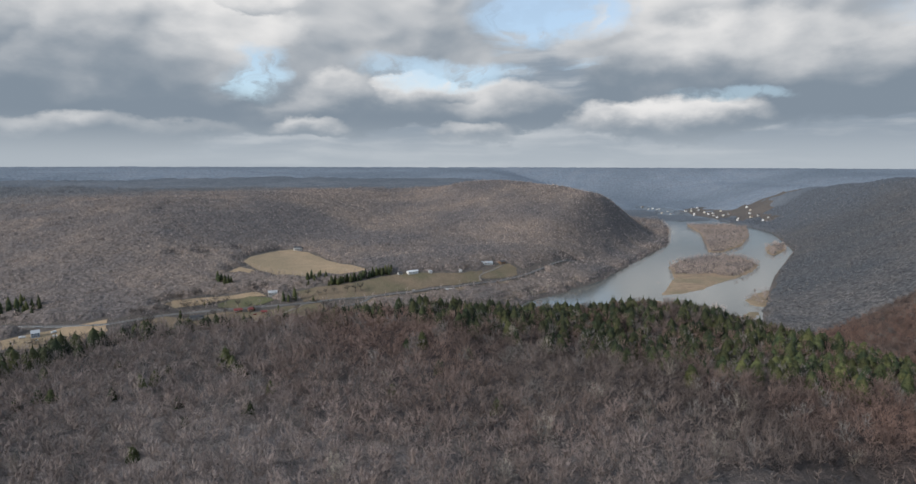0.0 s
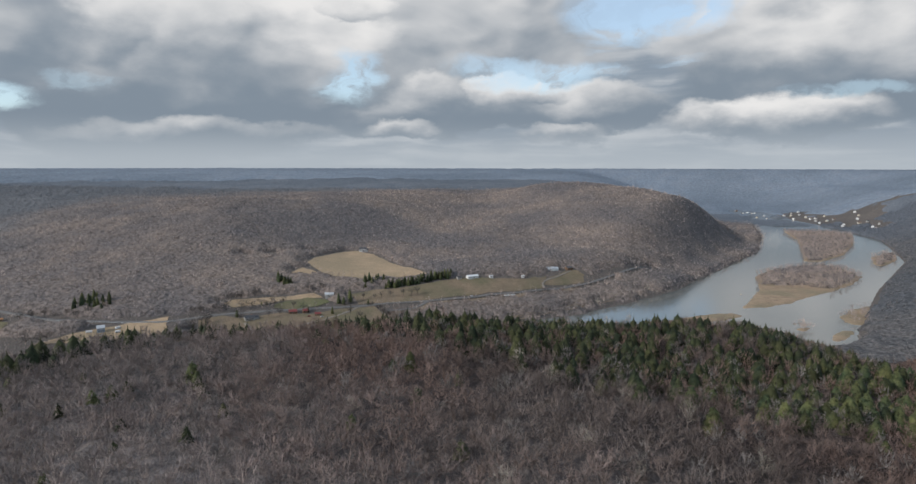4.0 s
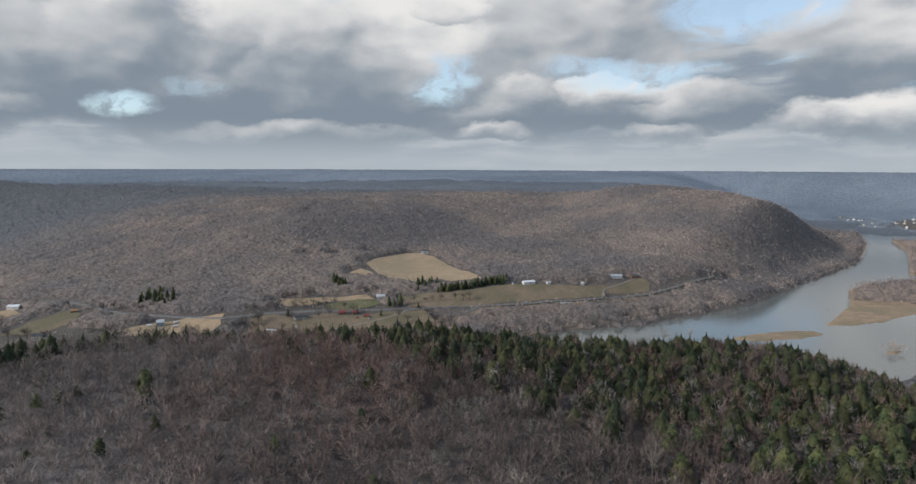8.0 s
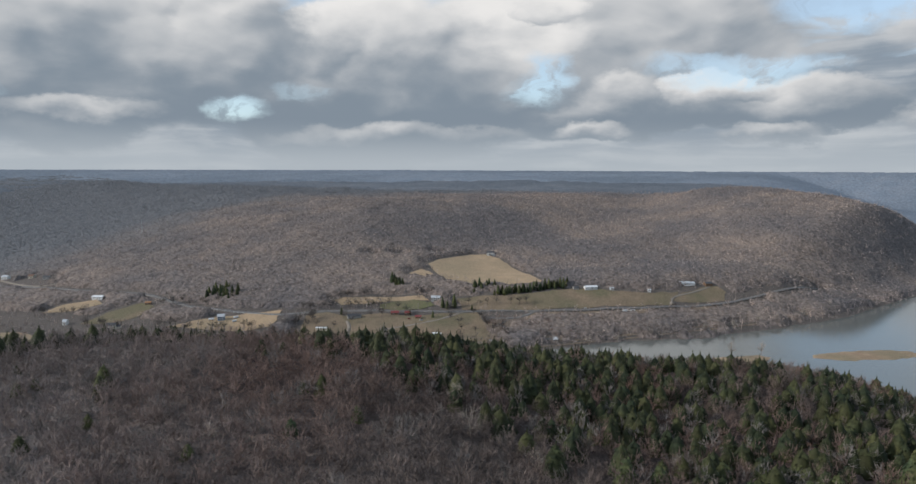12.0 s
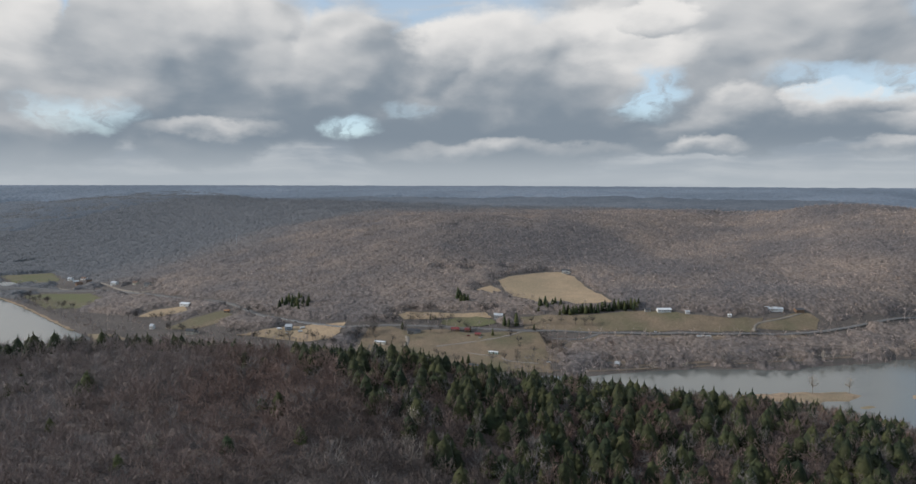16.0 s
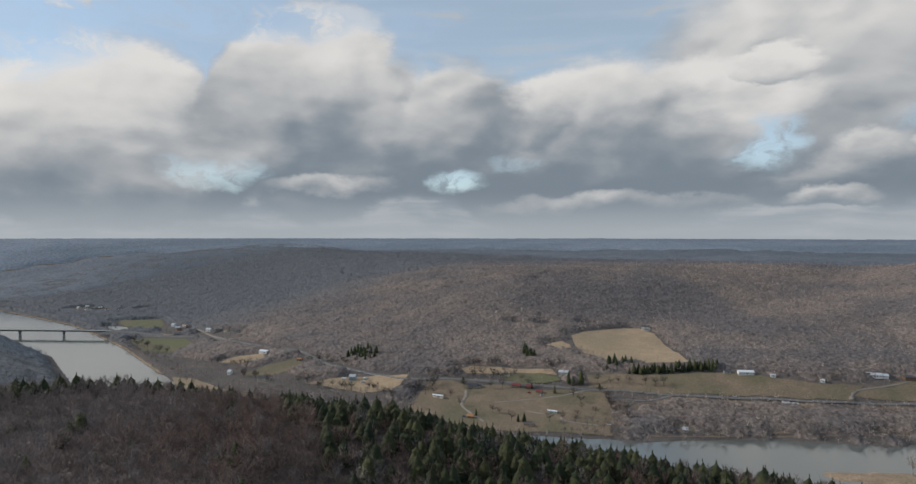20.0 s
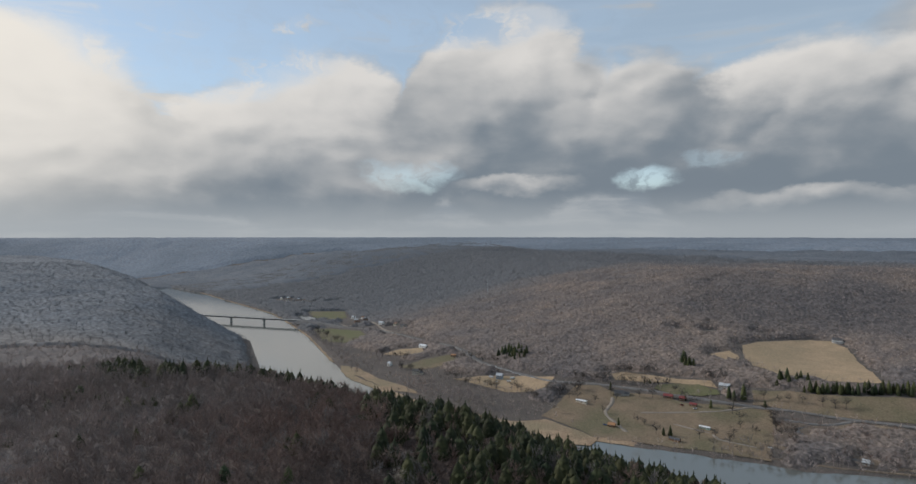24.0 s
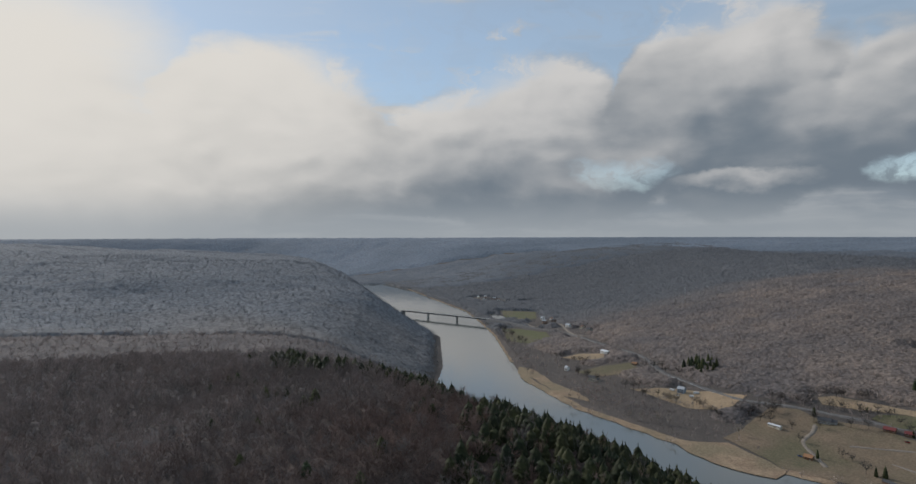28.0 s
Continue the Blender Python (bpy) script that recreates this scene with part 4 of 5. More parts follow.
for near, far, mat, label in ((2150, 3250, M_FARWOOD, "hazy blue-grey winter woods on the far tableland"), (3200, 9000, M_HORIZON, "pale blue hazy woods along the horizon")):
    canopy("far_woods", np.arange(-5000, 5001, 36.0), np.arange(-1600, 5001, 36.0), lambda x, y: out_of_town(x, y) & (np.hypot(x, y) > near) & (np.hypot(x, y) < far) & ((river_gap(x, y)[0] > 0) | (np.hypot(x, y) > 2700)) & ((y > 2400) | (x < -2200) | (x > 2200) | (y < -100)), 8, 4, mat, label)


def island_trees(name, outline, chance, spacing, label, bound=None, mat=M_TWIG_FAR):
    box = np.array(outline)
    x, y = scatter(box[:, 0].min(), box[:, 0].max(), box[:, 1].min(), box[:, 1].max(), spacing)
    ok = inside(x, y, outline) & (rng.uniform(0, 1, len(x)) < chance)
    if bound is not None:
        ok &= bound(x, y)
    x, y = x[ok], y[ok]
    if len(x):
        planted(name, GROVE_TREES, x, y, np.maximum(land(x, y), 0.6) - 0.2, rng.uniform(0.7, 1.15, len(x)), rng.integers(0, 4, len(x)), mat, label, "trees")


def on_island(x, y):
    """The wooded back of the large island; its near side and east rim are open sedge."""
    return y + 0.3 * (x - 690) + 35 * rolling(x, y, 90, 8) > 1215 + 0.9 * np.maximum(x - 760, 0)


island_trees("island_trees", ISLANDS["A"], 0.8, 8, "bare grey trees on the large sedge island", on_island)
island_trees("island_trees", ISLANDS["Bb"], 0.9, 8, "bare grey wood on the long island")
island_trees("island_trees", ISLANDS["C"], 0.5, 8, "few bare bushes on the small islet")
island_trees("island_trees", ISLANDS["D"], 0.4, 8, "bare bushes on the low islet")
island_trees("island_trees", ISLANDS["F"], 0.9, 6, "bare trees on the tiny islet")
for key in ("A", "Bb", "C", "F"):
    box_ = np.array(ISLANDS[key])
    canopy("island_thicket", np.arange(box_[:, 0].min(), box_[:, 0].max(), 7.0), np.arange(box_[:, 1].min(), box_[:, 1].max(), 7.0),
           lambda x, y: inside(x, y, ISLANDS[key]) & ((key != "A") | on_island(x, y - 18)), 8, 2.8, M_UNDER_MID, "dense bare thicket on the island")
island_trees("brush_trees", [(-75, 937), (-11, 985), (86, 1030), (177, 1076), (246, 1122), (246, 1057), (156, 989), (49, 910), (-21, 877), (-61, 886)], 0.42, 10, "bare brown trees in the brush between highway and river", mat=M_TWIG)
GROVE = shore(-540, -330, 24, 75)
island_trees("bank_grove", GROVE, 0.6, 9, "bare pale grove on the north bank")
island_trees("bank_grove", shore(-1150, -640, 6, 40), 0.35, 10, "thin bare trees along the north shore", mat=M_TWIG)
island_trees("bank_grove", shore(-40, 420, 5, 55), 0.6, 9, "bare brushy trees between railway bed and river", mat=M_TWIG_GREY)


# ---------------------------------------------------------------- things: helpers
def thing(name, label, category, group="", at=(0, 0, 0), turn=0.0):
    ob = new(name)
    ob.matrix_basis = pose(*at, 0, 0, turn)
    return tagged(ob, label, category, group)


def part(name, bm, mat, parent, label="", smooth=False):
    """Links a bmesh as one mesh object under a thing or a part."""
    me = bpy.data.meshes.new(name)
    if smooth:
        for f in bm.faces:
            f.smooth = True
    bm.to_mesh(me)
    bm.free()
    me.materials.append(mat)
    ob = new(name, me)
    ob.parent = parent
    if label:
        ob["label"] = label
    return ob


def box(*blocks, bevel=0.0):
    """A bmesh of boxes given as centre x, y, bottom z, size x, y, z."""
    bm = bmesh.new()
    for x, y, z, sx, sy, sz in blocks:
        r = bmesh.ops.create_cube(bm, size=1.0)
        bmesh.ops.transform(bm, matrix=Matrix.Translation((x, y, z + sz / 2)) @ Matrix.Diagonal((sx, sy, sz, 1)), verts=r["verts"])
    if bevel:
        bmesh.ops.bevel(bm, geom=bm.edges[:], offset=bevel, segments=1, affect="EDGES")
    return bm


def rod(a, b, r0, r1, sides=7, bm=None):
    """A tapered round bar from a to b."""
    bm = bm or bmesh.new()
    a, b = Vector(a), Vector(b)
    m = Matrix.Translation((a + b) / 2) @ (b - a).to_track_quat("Z", "Y").to_matrix().to_4x4()
    bmesh.ops.create_cone(bm, cap_ends=True, segments=sides, radius1=r0, radius2=r1, depth=(b - a).length, matrix=m)
    return bm


def gabled(w, d, h, rise):
    """Walls with gable ends, the ridge along x."""
    bm = bmesh.new()
    v = [bm.verts.new(p) for p in ((-w / 2, -d / 2, -1.5), (w / 2, -d / 2, -1.5), (w / 2, d / 2, -1.5), (-w / 2, d / 2, -1.5), (-w / 2, -d / 2, h), (w / 2, -d / 2, h),
                                   (w / 2, d / 2, h), (-w / 2, d / 2, h), (-w / 2, 0, h + rise), (w / 2, 0, h + rise))]
    for f in ((0, 1, 5, 4), (2, 3, 7, 6), (1, 2, 6, 9, 5), (3, 0, 4, 8, 7), (3, 2, 1, 0), (4, 5, 9, 8), (6, 7, 8, 9)):
        bm.faces.new([v[i] for i in f])
    return bm


def roof_slabs(w, d, h, rise, over=0.5, thick=0.22):
    bm = bmesh.new()
    for s in (-1, 1):
        k = over / (d / 2)
        pts = [(x, y, z) for x in (-w / 2 - over, w / 2 + over) for y, z in ((0, h + rise), (s * d / 2 * (1 + k), h - rise * k))]
        low = [bm.verts.new((x, y, z + 0.04)) for x, y, z in pts]
        high = [bm.verts.new((x, y, z + thick)) for x, y, z in pts]
        for a, b in ((0, 1), (1, 3), (3, 2), (2, 0)):
            bm.faces.new((low[a], low[b], high[b], high[a]))
        bm.faces.new(low[0:1] + low[2:4] + low[1:2])
        bm.faces.new(high[0:1] + high[2:4] + high[1:2])
    bmesh.ops.recalc_face_normals(bm, faces=bm.faces[:])
    return bm


def house(label, x, y, turn, w, d, h, rise, wall, roof, category="house", group="", storeys=1, windows=4, chimney=True, porch=False, wing=None, name="house", z=None):
    """A gabled house: walls, roof, door, framed windows, and what else it has."""
    z = float(land(x, y)) if z is None else z
    t = thing(name, label, category, group, (x, y, z + 0.4), turn)
    part("wall", gabled(w, d, h, rise), wall, t)
    part("roof", roof_slabs(w, d, h, rise), roof, t)
    if windows:
        part("door", box((w * 0.08, -d / 2 - 0.03, 0, 1.0, 0.12, 2.1)), M_BROWNWALL, t)
    for s in range(storeys):
        for i in range(windows):
            wx = -w / 2 + w * (i + 0.5) / windows
            if s == 0 and abs(wx - w * 0.08) < 0.9:
                wx -= 1.4
            for side in (-1, 1):
                frame_ob = part("window", box((wx, side * (d / 2 + 0.02), 1.0 + 2.7 * s, 1.3, 0.14, 1.5)), M_WHITE, t)
                part("pane", box((wx, side * (d / 2 + 0.06), 1.12 + 2.7 * s, 1.06, 0.12, 1.26)), M_PANE, frame_ob)
    if chimney:
        part("chimney", box((w * 0.25, d * 0.12, h, 0.8, 0.8, rise + 1.0)), M_BRICK, t)
    if porch:
        p = part("porch", box((0, -d / 2 - 1.3, 2.5, w * 0.8, 2.6, 0.2)), roof, t)
        for px_ in (-0.38, -0.13, 0.13, 0.38):
            part("post", box((w * px_, -d / 2 - 2.4, -0.8, 0.2, 0.2, 3.3)), M_WHITE, p)
    if wing:
        ww, wd, wh = wing
        g = gabled(ww, wd, wh, wd * 0.3)
        bmesh.ops.transform(g, matrix=Matrix.Translation((w / 2 + ww / 2 - 0.1, 0.4, 0)), verts=g.verts[:])
        k = part("wing", g, wall, t)
        g = roof_slabs(ww, wd, wh, wd * 0.3)
        bmesh.ops.transform(g, matrix=Matrix.Translation((w / 2 + ww / 2 - 0.1, 0.4, 0)), verts=g.verts[:])
        part("roof", g, roof, k)
    return t


# ---------------------------------------------------------------- single trees
def hemlock_proto(seed, height, spread, label, name="hemlock", group="hemlocks of the near hill"):
    r = np.random.default_rng(seed)
    t = thing(name, label, "tree", group)
    v, f = conifer(r, height, spread, 13, 13)
    mesh_object("crown", v, f, M_NEEDLE, t)
    part("trunk", rod((0, 0, -1), (0, 0, height * 0.8), 0.3, 0.06), M_BARK, t)
    return t


def bare_proto(seed, height, spread, mat, label, group, twigs=420, limbs=18, name="bare_tree"):
    """A single leafless tree: a solid trunk, forked limbs, fine twigs."""
    r = np.random.default_rng(seed)
    t = thing(name, label, "tree", group)
    v, f = bare_tree(r, height, spread, limbs, twigs, 0.1)
    bm = rod((0, 0, -1), (0.05, 0, height * 0.44), 0.3, 0.2)
    for i in range(limbs):
        rod((0, 0, height * float(r.uniform(0.34, 0.44))), v[4 + i], 0.13, 0.07, 5, bm)
        rod(v[4 + i], v[4 + limbs + i], 0.07, 0.03, 4, bm)
    part("trunk", bm, mat, t)
    mesh_object("crown", v, f[2 + 2 * limbs:], mat, t)
    return t


def plant(proto, x, y, scale=1.0, first=None, label="", sink=0.4, z=None):
    z = float(land(x, y)) if z is None else z
    m = pose(x, y, z - sink, 0, 0, float(rng.uniform(0, 360))) @ Matrix.Diagonal((scale, scale, scale * float(rng.uniform(0.9, 1.12)), 1))
    if not proto.get("placed"):
        proto["placed"] = 1
        proto.matrix_basis = m
        ob = proto
    else:
        keep = proto.scale.copy()
        proto.scale = (1, 1, 1)
        ob = copy_thing(proto, m)
        proto.scale = keep
    if label:
        ob["label"] = label
    return ob


hemlocks = [hemlock_proto(40 + i, *q, "dark green hemlock rising above the bare near wood") for i, q in enumerate(((13, 5.4), (11.5, 4.9), (14.5, 5.8), (12, 5.5)))]
# lone hemlocks and clumps among the bare trees
for i, (x, y, s) in enumerate((
        (-73, 303, 1.0), (-63, 290, 0.85), (-68, 296, 0.8), (-52, 248, 0.8), (-98, 283, 0.7), (-94, 288, 0.75), (-102, 276, 0.65), (-140, 270, 0.8), (-134, 268, 0.75), (-146, 265, 0.7),
        (-110, 267, 0.6), (47, 243, 0.85), (28, 290, 0.8), (45, 310, 0.75), (-47, 271, 0.6), (-155, 259, 0.9), (-161, 253, 0.8), (-143, 242, 0.9), (-82, 260, 0.6), (-86, 222, 0.7),
        (-74, 241, 0.6), (5, 263, 0.8), (22, 323, 0.8), (-30, 356, 0.85), (-19, 358, 0.8), (-24, 350, 0.7), (-149, 294, 0.6), (14, 322, 0.7), (-170, 262, 0.7), (-120, 300, 0.6))):
    plant(hemlocks[i % 4], x, y, s * 1.1)
# the evergreen wood on the crest and the north slope, nearest trees
for i in single:
    plant(hemlocks[int(i) % 4], float(ex[i]), float(ey[i]), float(rng.uniform(0.85, 1.3)))

pale = [bare_proto(60 + i, *q, M_PALE, "pale-barked leafless tree standing out of the wood", "pale bare trees") for i, q in enumerate(((15, 4.6), (18, 5.5), (13, 5.0)))]
for i, (x, y) in enumerate(((-121, 216), (-15, 196), (173, 201), (113, 192), (136, 274), (3, 278), (26, 186), (40, 190), (104, 227), (132, 212), (74, 343), (92, 250), (150, 240), (60, 215), (118, 300), (165, 330), (88, 320))):
    plant(pale[i % 3], x, y, float(rng.uniform(0.7, 0.95)))
for x, y, s in ((245, 904, 1.15), (281, 923, 0.95)):
    plant(pale[1], x, y, s, label="pale leafless tree on a sedge bar in the river", z=1.0)
for x, y, s in ((-379, 714, 1.1), (-275, 786, 1.0), (-366, 722, 1.0), (-352, 735, 1.1), (-340, 742, 0.9), (150, 972, 1.0), (222, 1015, 1.1), (262, 1045, 1.0), (300, 1085, 1.1), (330, 1112, 0.9), (372, 1150, 1.2), (420, 1215, 1.0), (75, 910, 1.0), (110, 935, 0.9)):
    plant(pale[int(x) % 3], x, y, s, label="pale leafless tree on the river bank")
grey = [bare_proto(70 + i, *q, M_BARK, "bare grey tree standing in the meadow", "meadow trees") for i, q in enumerate(((16, 6.6), (14, 6.0)))]
for i, (x, y) in enumerate(((-282, 837), (-259, 845), (-293, 833), (-231, 827), (-184, 833), (-176, 836), (-149, 821), (-311, 840), (-328, 831), (-300, 860), (-318, 852), (-262, 880), (-245, 870), (-228, 896), (-215, 905),
                             (-205, 940), (-188, 930), (-120, 930), (-105, 920), (-96, 905), (-90, 880), (-100, 860), (-110, 845), (-84, 862), (-75, 900), (-240, 950), (-255, 940), (-270, 930), (-130, 950))):
    plant(grey[i % 2], x, y, float(rng.uniform(0.7, 1.05)))
for (ax, ay), (bx, by), n, sway in (((-340, 885), (-215, 945), 13, 6), ((-130, 975), (-20, 1018), 8, 4), ((-315, 925), (-265, 975), 7, 6), ((-490, 775), (-345, 812), 14, 8), ((-330, 800), (-300, 870), 9, 9),
                                    ((-98, 968), (-40, 905), 10, 12), ((-620, 762), (-545, 770), 7, 6), ((-735, 795), (-640, 800), 8, 8), ((-560, 855), (-470, 868), 8, 8), ((-1120, 838), (-900, 805), 14, 10), ((-200, 1000), (-120, 1030), 8, 8)):
    for i in range(n):
        u = (i + 0.5) / n
        plant(grey[i % 2], ax + (bx - ax) * u + float(rng.uniform(-sway, sway)), ay + (by - ay) * u + float(rng.uniform(-sway, sway)), float(rng.uniform(0.65, 1.1)), label="bare grey tree in a hedgerow between the fields")
pines = [hemlock_proto(80 + i, *q, "dark evergreen standing beside the meadow", "pine", "valley evergreens") for i, q in enumerate(((16, 4.0), (20, 4.8)))]
for x, y, s in ((-144, 964, 1.0), (-128, 970, 1.05), (-136, 962, 0.9), (-142, 825, 0.6), (-136, 829, 0.65), (-271, 890, 0.8), (-146, 927, 0.55), (-180, 925, 0.5), (-195, 812, 0.6), (-100, 968, 0.55), (-252, 938, 0.4), (-246, 942, 0.4)):
    plant(pines[int(s * 100) % 2], x, y, s)
for i in range(44):
    u = i / 43
    plant(pines[i % 2], -80 + 104 * u + float(rng.uniform(-3, 3)), 1030 + 56 * u + float(rng.uniform(-4, 6)), float(rng.uniform(0.6, 0.9)), label="dark evergreen in a row between field and pasture")
for cx, cy, n, sp in ((-477, 905, 22, 24), (-243, 1030, 10, 14), (-100, 1035, 9, 16)):
    for i in range(n):
        plant(pines[i % 2], cx + float(rng.uniform(-sp, sp)), cy + float(rng.uniform(-sp, sp)), float(rng.uniform(0.75, 1.15)), label="dark evergreen in a clump at the foot of the hill")

# ---------------------------------------------------------------- houses of the valley
house("white two-storey farmhouse with a dark roof above the hay field", -167, 1332, 12, 15, 9, 5.6, 2.8, M_WHITE, M_DARKROOF, storeys=2, windows=4, porch=True, wing=(7, 7, 3.2))
house("long white barn with a white metal roof above the pasture", 58, 1091, 28, 20, 8, 3.0, 1.9, M_WHITE, M_WHITEROOF, "barn", windows=7, chimney=False, name="barn")
house("small grey shed beside the long white barn", 36, 1083, 28, 8, 5, 2.6, 1.2, M_GREYWALL, M_DARKROOF, "shed", windows=2, chimney=False, name="shed")
house("small pale shed at the pasture's upper edge", 90, 1101, 20, 6, 4, 2.4, 1.0, M_WHITE, M_GREYROOF, "shed", windows=1, chimney=False, name="shed")
house("tiny white shed under bare trees", 146, 1120, 15, 5, 4, 2.3, 1.0, M_WHITE, M_WHITEROOF, "shed", windows=1, chimney=False, name="shed")
house("low white house with a pale grey roof beside the woods", 199, 1174, 18, 18, 9, 3.2, 2.4, M_WHITE, M_GREYROOF, windows=5, wing=(8, 7, 2.8))
house("dark brown barn at the end of the drive", 237, 1192, 30, 12, 8, 3.2, 2.2, M_BROWNWALL, M_DARKROOF, "barn", windows=0, chimney=False, name="barn")
house("white house half hidden in the woods", 290, 1225, 25, 11, 7, 3.2, 2.0, M_WHITE, M_GREYROOF, windows=3)
house("small red-brown cabin in the woods", 303, 1236, 40, 8, 6, 2.8, 1.8, M_BROWNWALL, M_REDROOF, "cabin", windows=2, name="cabin")
house("grey two-storey house with a pale roof beside tall evergreens", -163, 987, 15, 13, 8, 5.2, 2.4, M_GREYWALL, M_GREYROOF, storeys=2, windows=4)
house("long house with a bright red metal roof", -201, 919, 22, 11, 6.5, 2.8, 2.2, M_BROWNWALL, M_REDROOF, windows=4)
house("red-roofed cabin beside the long red-roofed house", -184, 925, 30, 8, 6, 2.6, 2.0, M_BROWNWALL, M_REDROOF, "cabin", windows=3, name="cabin")
house("dark red shed among parked vehicles", -165, 919, 15, 8, 5, 2.4, 1.6, M_BROWNWALL, M_REDROOF, "shed", windows=2, chimney=False, name="shed")
house("grey house with a dark roof under bare trees", -252, 885, 35, 13, 8, 3.4, 2.6, M_GREYWALL, M_DARKROOF, windows=3, wing=(6, 6, 2.8))
house("long cream mobile home on the meadow", -271, 833, 10, 15, 4.5, 2.7, 0.8, M_CREAM, M_WHITEROOF, "mobile home", windows=5, chimney=False, name="mobile_home")
house("blue-grey two-storey house on the tan knoll", -424, 824, 30, 9, 8, 5.6, 2.8, M_BLUEGREY, M_GREYROOF, storeys=2, windows=3)
house("small brown cabin with a rusty orange roof", -197, 803, 20, 8, 6, 2.7, 2.0, M_BROWNWALL, M_ORANGEROOF, "cabin", windows=2, name="cabin")
house("pale green trailer with a white roof on the meadow", -122, 875, 8, 12, 3.6, 2.5, 0.7, M_GREENWALL, M_WHITEROOF, "trailer", windows=4, chimney=False, name="trailer")
house("low dark brown shed near the river", -124, 820, 5, 12, 5, 2.4, 1.2, M_BROWNWALL, M_DARKROOF, "shed", windows=0, chimney=False, name="shed")
house("small pavilion with a grey roof at the boat ramp", 32, 908, 15, 6, 6, 2.8, 2.4, M_GREYWALL, M_GREYROOF, "pavilion", windows=1, chimney=False, name="pavilion")
house("cream two-storey house behind the crest", -557, 764, 25, 12, 8, 5.4, 2.4, M_CREAM, M_DARKROOF, storeys=2, windows=4, wing=(6, 6, 3))
house("white metal shed beside a narrow field", -687, 865, 12, 17, 10, 3.6, 1.8, M_WHITE, M_WHITEROOF, "shed", windows=2, chimney=False, name="shed")
house("small tan house in the west field", -540, 813, 10, 9, 7, 3, 2, M_CREAM, M_BROWNROOF, windows=2)
house("low brown shed at the field's end", -577, 852, 30, 8, 5, 2.4, 1.4, M_BROWNWALL, M_ORANGEROOF, "shed", windows=1, chimney=False, name="shed")
house("small white house near the north shore", -640, 764, 15, 6, 6, 4.6, 2.4, M_WHITE, M_GREYROOF, windows=2)
# the village beyond the bridge
walls = (M_WHITE, M_CREAM, M_GREYWALL, M_WHITE, M_BROWNWALL)
wall_words = ("white", "cream", "grey", "white", "brown")
roofs = (M_DARKROOF, M_GREYROOF, M_BROWNROOF)
roof_words = ("dark shingled", "grey metal", "brown shingled")
for i, (x, y) in enumerate(village):
    house(f"small {wall_words[i % 5]} village house with a {roof_words[i % 3]} roof", x, y, float(rng.uniform(0, 90)), float(rng.uniform(9, 14)), float(rng.uniform(7, 9)), float(rng.uniform(3, 5)), 2.4, walls[i % 5], roofs[i % 3], group="village houses", windows=2)
# the small town beyond the islands
for i, (x, y) in enumerate(town):
    house(f"small {wall_words[i % 4]} town house with a {roof_words[i % 3]} roof", x, y, float(rng.uniform(0, 90)), float(rng.uniform(8, 13)), float(rng.uniform(7, 9)), float(rng.uniform(3, 5.5)), 2.6, walls[i % 4], roofs[i % 3], group="town houses", windows=2)


# ---------------------------------------------------------------- vehicles
def vehicle(label, x, y, turn, paint, long=4.6, van=False, category="car", name="car"):
    z = float(land(x, y)) + 0.6
    t = thing(name, label, category, "parked vehicles", (x, y, z), turn)
    w = 1.9 if not van else 2.3
    part("body", box((0, 0, 0.35, long, w, 0.75 if not van else 2.3), bevel=0.15), paint, t)
    if not van:
        part("cabin", box((-0.2, 0, 1.05, long * 0.5, w * 0.86, 0.6), bevel=0.2), M_PANE, t)
    else:
        part("windscreen", box((long / 2 - 0.02, 0, 1.4, 0.1, w * 0.8, 0.8)), M_PANE, t)
    for sx in (-0.3, 0.3):
        for sy in (-1, 1):
            part("wheel", rod((long * sx, sy * (w / 2 - 0.2), 0.35), (long * sx, sy * (w / 2 + 0.02), 0.35), 0.35, 0.35, 12), M_RUBBER, t)
    return t


vehicle("white camper van parked beside the blue-grey house", -436, 818, 20, M_CARWHITE, 7.5, True, "camper", "camper")
vehicle("white camper parked on the knoll", -408, 835, 70, M_CARWHITE, 7, True, "camper", "camper")
vehicle("white box trailer parked on the knoll", -401, 822, 40, M_CARWHITE, 6, True, "trailer", "box_trailer")
vehicle("white pickup parked by the knoll house", -417, 812, 80, M_CARWHITE)
vehicle("dark red car parked by the red-roofed houses", -176, 911, 30, M_CARRED)
vehicle("white car parked by the red-roofed houses", -158, 912, 60, M_CARWHITE)
vehicle("blue car parked beside the orange-roofed cabin", -205, 800, 10, M_CARBLUE)
vehicle("white camper parked beside the highway", 114, 1048, 20, M_CARWHITE, 9, True, "camper", "camper")
vehicle("white camper parked along the highway verge", 124, 1052, 25, M_CARWHITE, 8, True, "camper", "camper")
vehicle("white car on the river meadow", -47, 876, 10, M_CARWHITE)
vehicle("white car driving lane side on the highway", 57, 1034, 22, M_CARWHITE)
vehicle("white car parked at the low white house", 181, 1168, 30, M_CARWHITE)



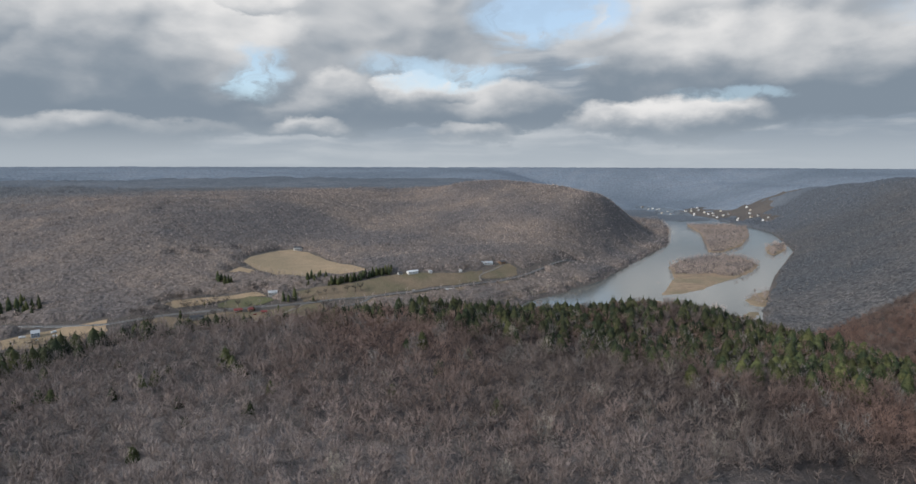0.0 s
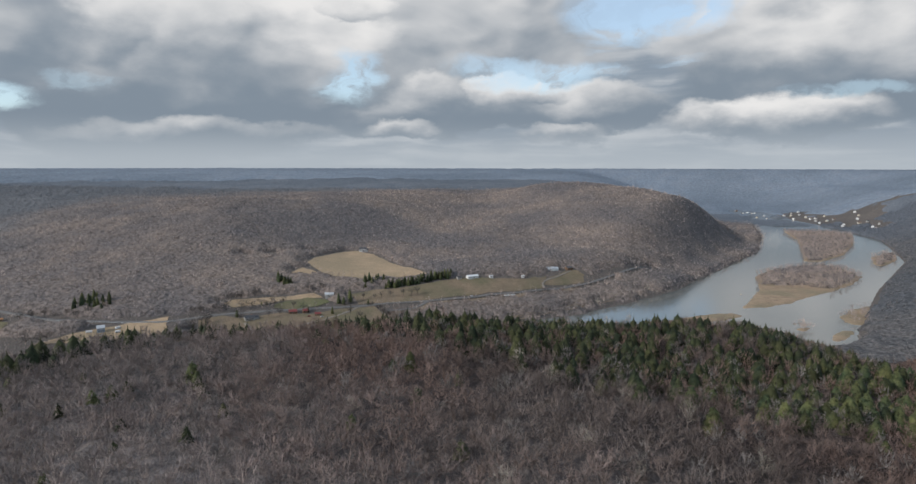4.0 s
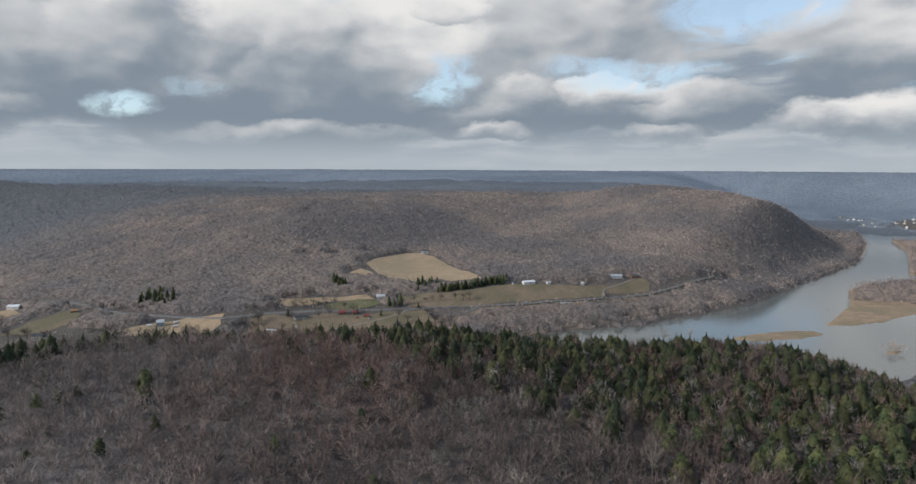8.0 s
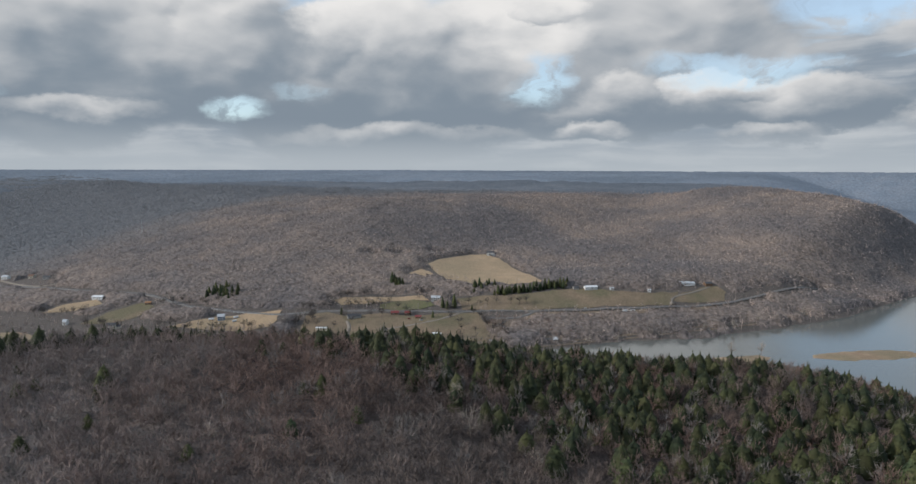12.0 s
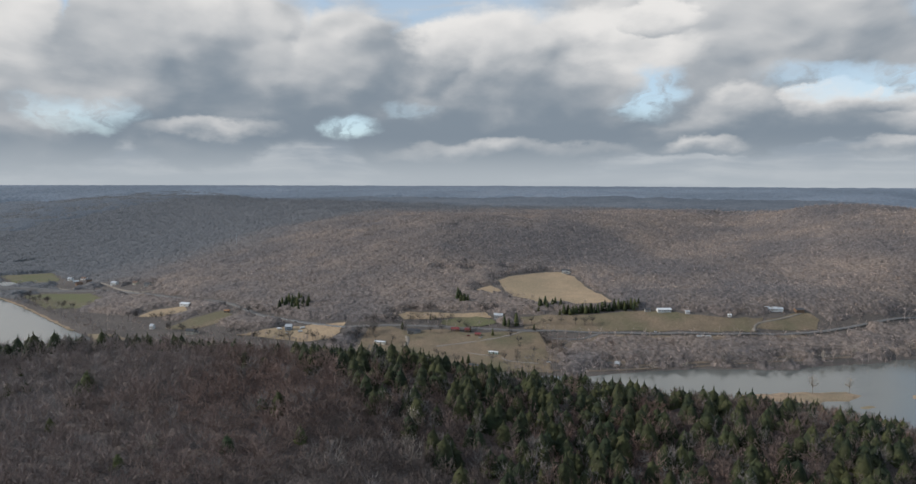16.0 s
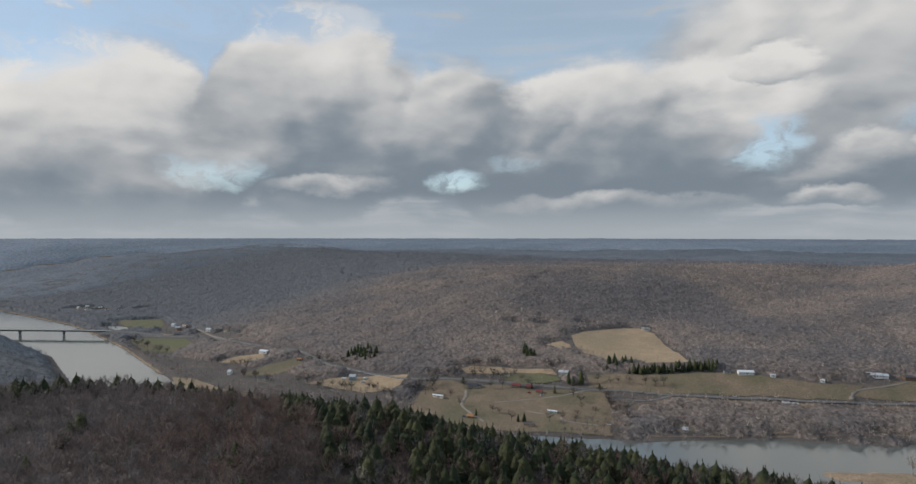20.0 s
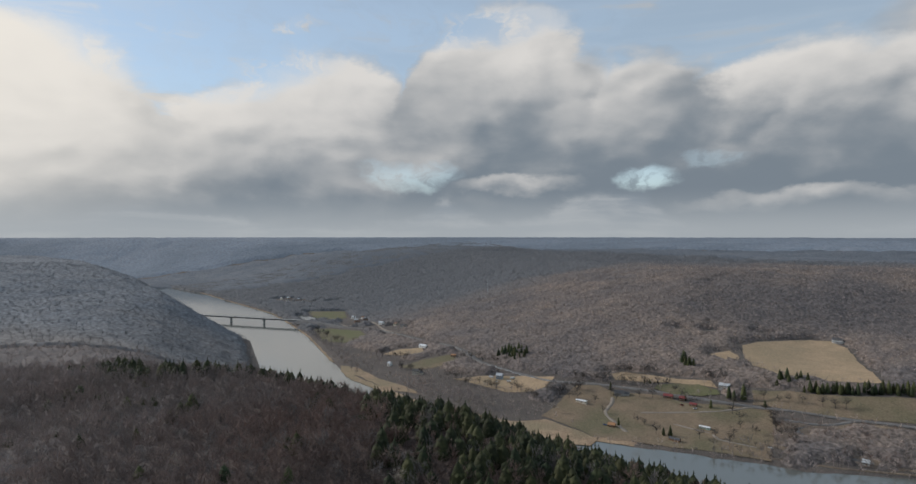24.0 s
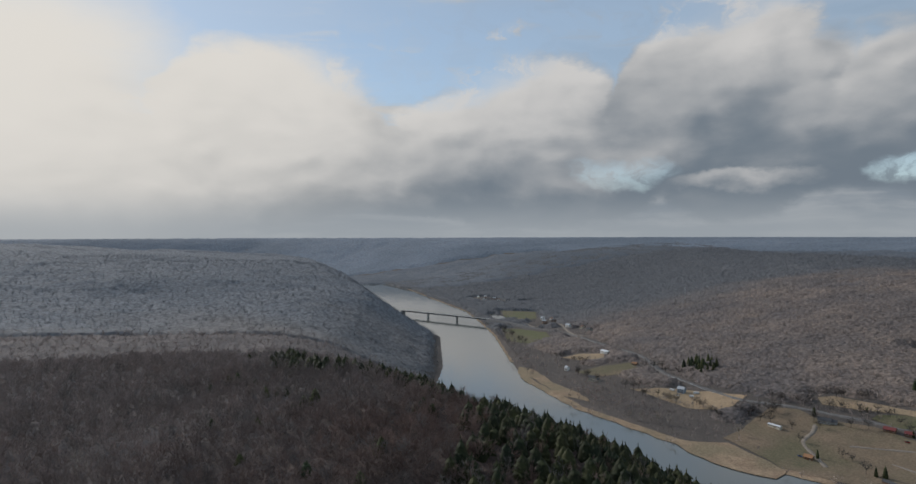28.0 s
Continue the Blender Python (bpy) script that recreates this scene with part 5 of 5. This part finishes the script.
# ---------------------------------------------------------------- guard rail and mast
def guard_rail(points):
    t = thing("guard_rail", "pale steel guard rail beside the valley highway", "guard rail")
    c = smooth_line(points, 8.0)
    z = np.maximum(land(c[:, 0], c[:, 1]), 0.5) + 0.55
    for (ax, ay), (bx, by), az, bz in zip(c[:-1], c[1:], z[:-1], z[1:]):
        part("rail", rod((ax, ay, az + 0.65), (bx, by, bz + 0.65), 0.2, 0.2, 6), M_GREYROOF, t)
        part("post", rod((ax, ay, az - 0.8), (ax, ay, az + 0.75), 0.09, 0.09, 5), M_POLE, t)
    return t


guard_rail([(-500, 851), (-450, 852), (-397, 853), (-351, 860)])


def mast(x, y, high):
    t = thing("radio_mast", "slender grey lattice radio mast above the bare woods", "mast", "", (x, y, float(land(x, y))))
    corner = [(math.cos(a) * 0.9, math.sin(a) * 0.9) for a in (0.3, 2.394, 4.489)]
    for cx, cy in corner:
        part("leg", rod((cx, cy, -1), (cx * 0.5, cy * 0.5, high), 0.1, 0.08, 5), M_GREYROOF, t)
    for i in range(12):
        z = high * i / 12
        for (ax, ay), (bx, by) in zip(corner, corner[1:] + corner[:1]):
            k, q = 1 - 0.5 * i / 12, 1 - 0.5 * (i + 1) / 12
            part("brace", rod((ax * k, ay * k, z), (bx * q, by * q, z + high / 12), 0.05, 0.05, 4), M_GREYROOF, t)
    part("antenna", rod((0, 0, high), (0, 0, high + 4), 0.08, 0.03, 5), M_GREYROOF, t)
    return t


mast(-970, 1252, 42)

# ---------------------------------------------------------------- the bridge
def bridge():
    ax, ay, bx, by = -1476, 682, -1226, 846
    long, turn = math.hypot(bx - ax, by - ay), math.degrees(math.atan2(by - ay, bx - ax))
    t = thing("bridge", "long grey steel girder highway bridge on concrete piers", "bridge", "", (ax, ay, 0), turn)
    part("deck", box((long / 2, 0, 13.2, long + 10, 11, 0.7)), M_CONCRETE, t)
    for s in (-1, 1):
        part("girder", box((long / 2, s * 3.6, 10.6, long + 4, 0.8, 2.6)), M_STEEL, t, "dark steel girder")
        rail = part("railing", box((long / 2, s * 5.3, 14.6, long + 8, 0.18, 0.22)), M_STEEL, t)
        for i in range(26):
            part("post", box((long * (i + 0.5) / 26, s * 5.3, 13.8, 0.2, 0.2, 0.9)), M_STEEL, rail)
    for u in (0.31, 0.655):
        p = part("pier", box((long * u, 0, -5, 2.4, 7, 13.2), bevel=0.5), M_CONCRETE, t)
        part("cap", box((long * u, 0, 8.4, 3.0, 9.4, 2.3), bevel=0.3), M_CONCRETE, p)
    for u in (-0.01, 1.0):
        part("abutment", box((long * u, 0, -3, 5, 12, 16.3)), M_CONCRETE, t)
    return t


bridge()
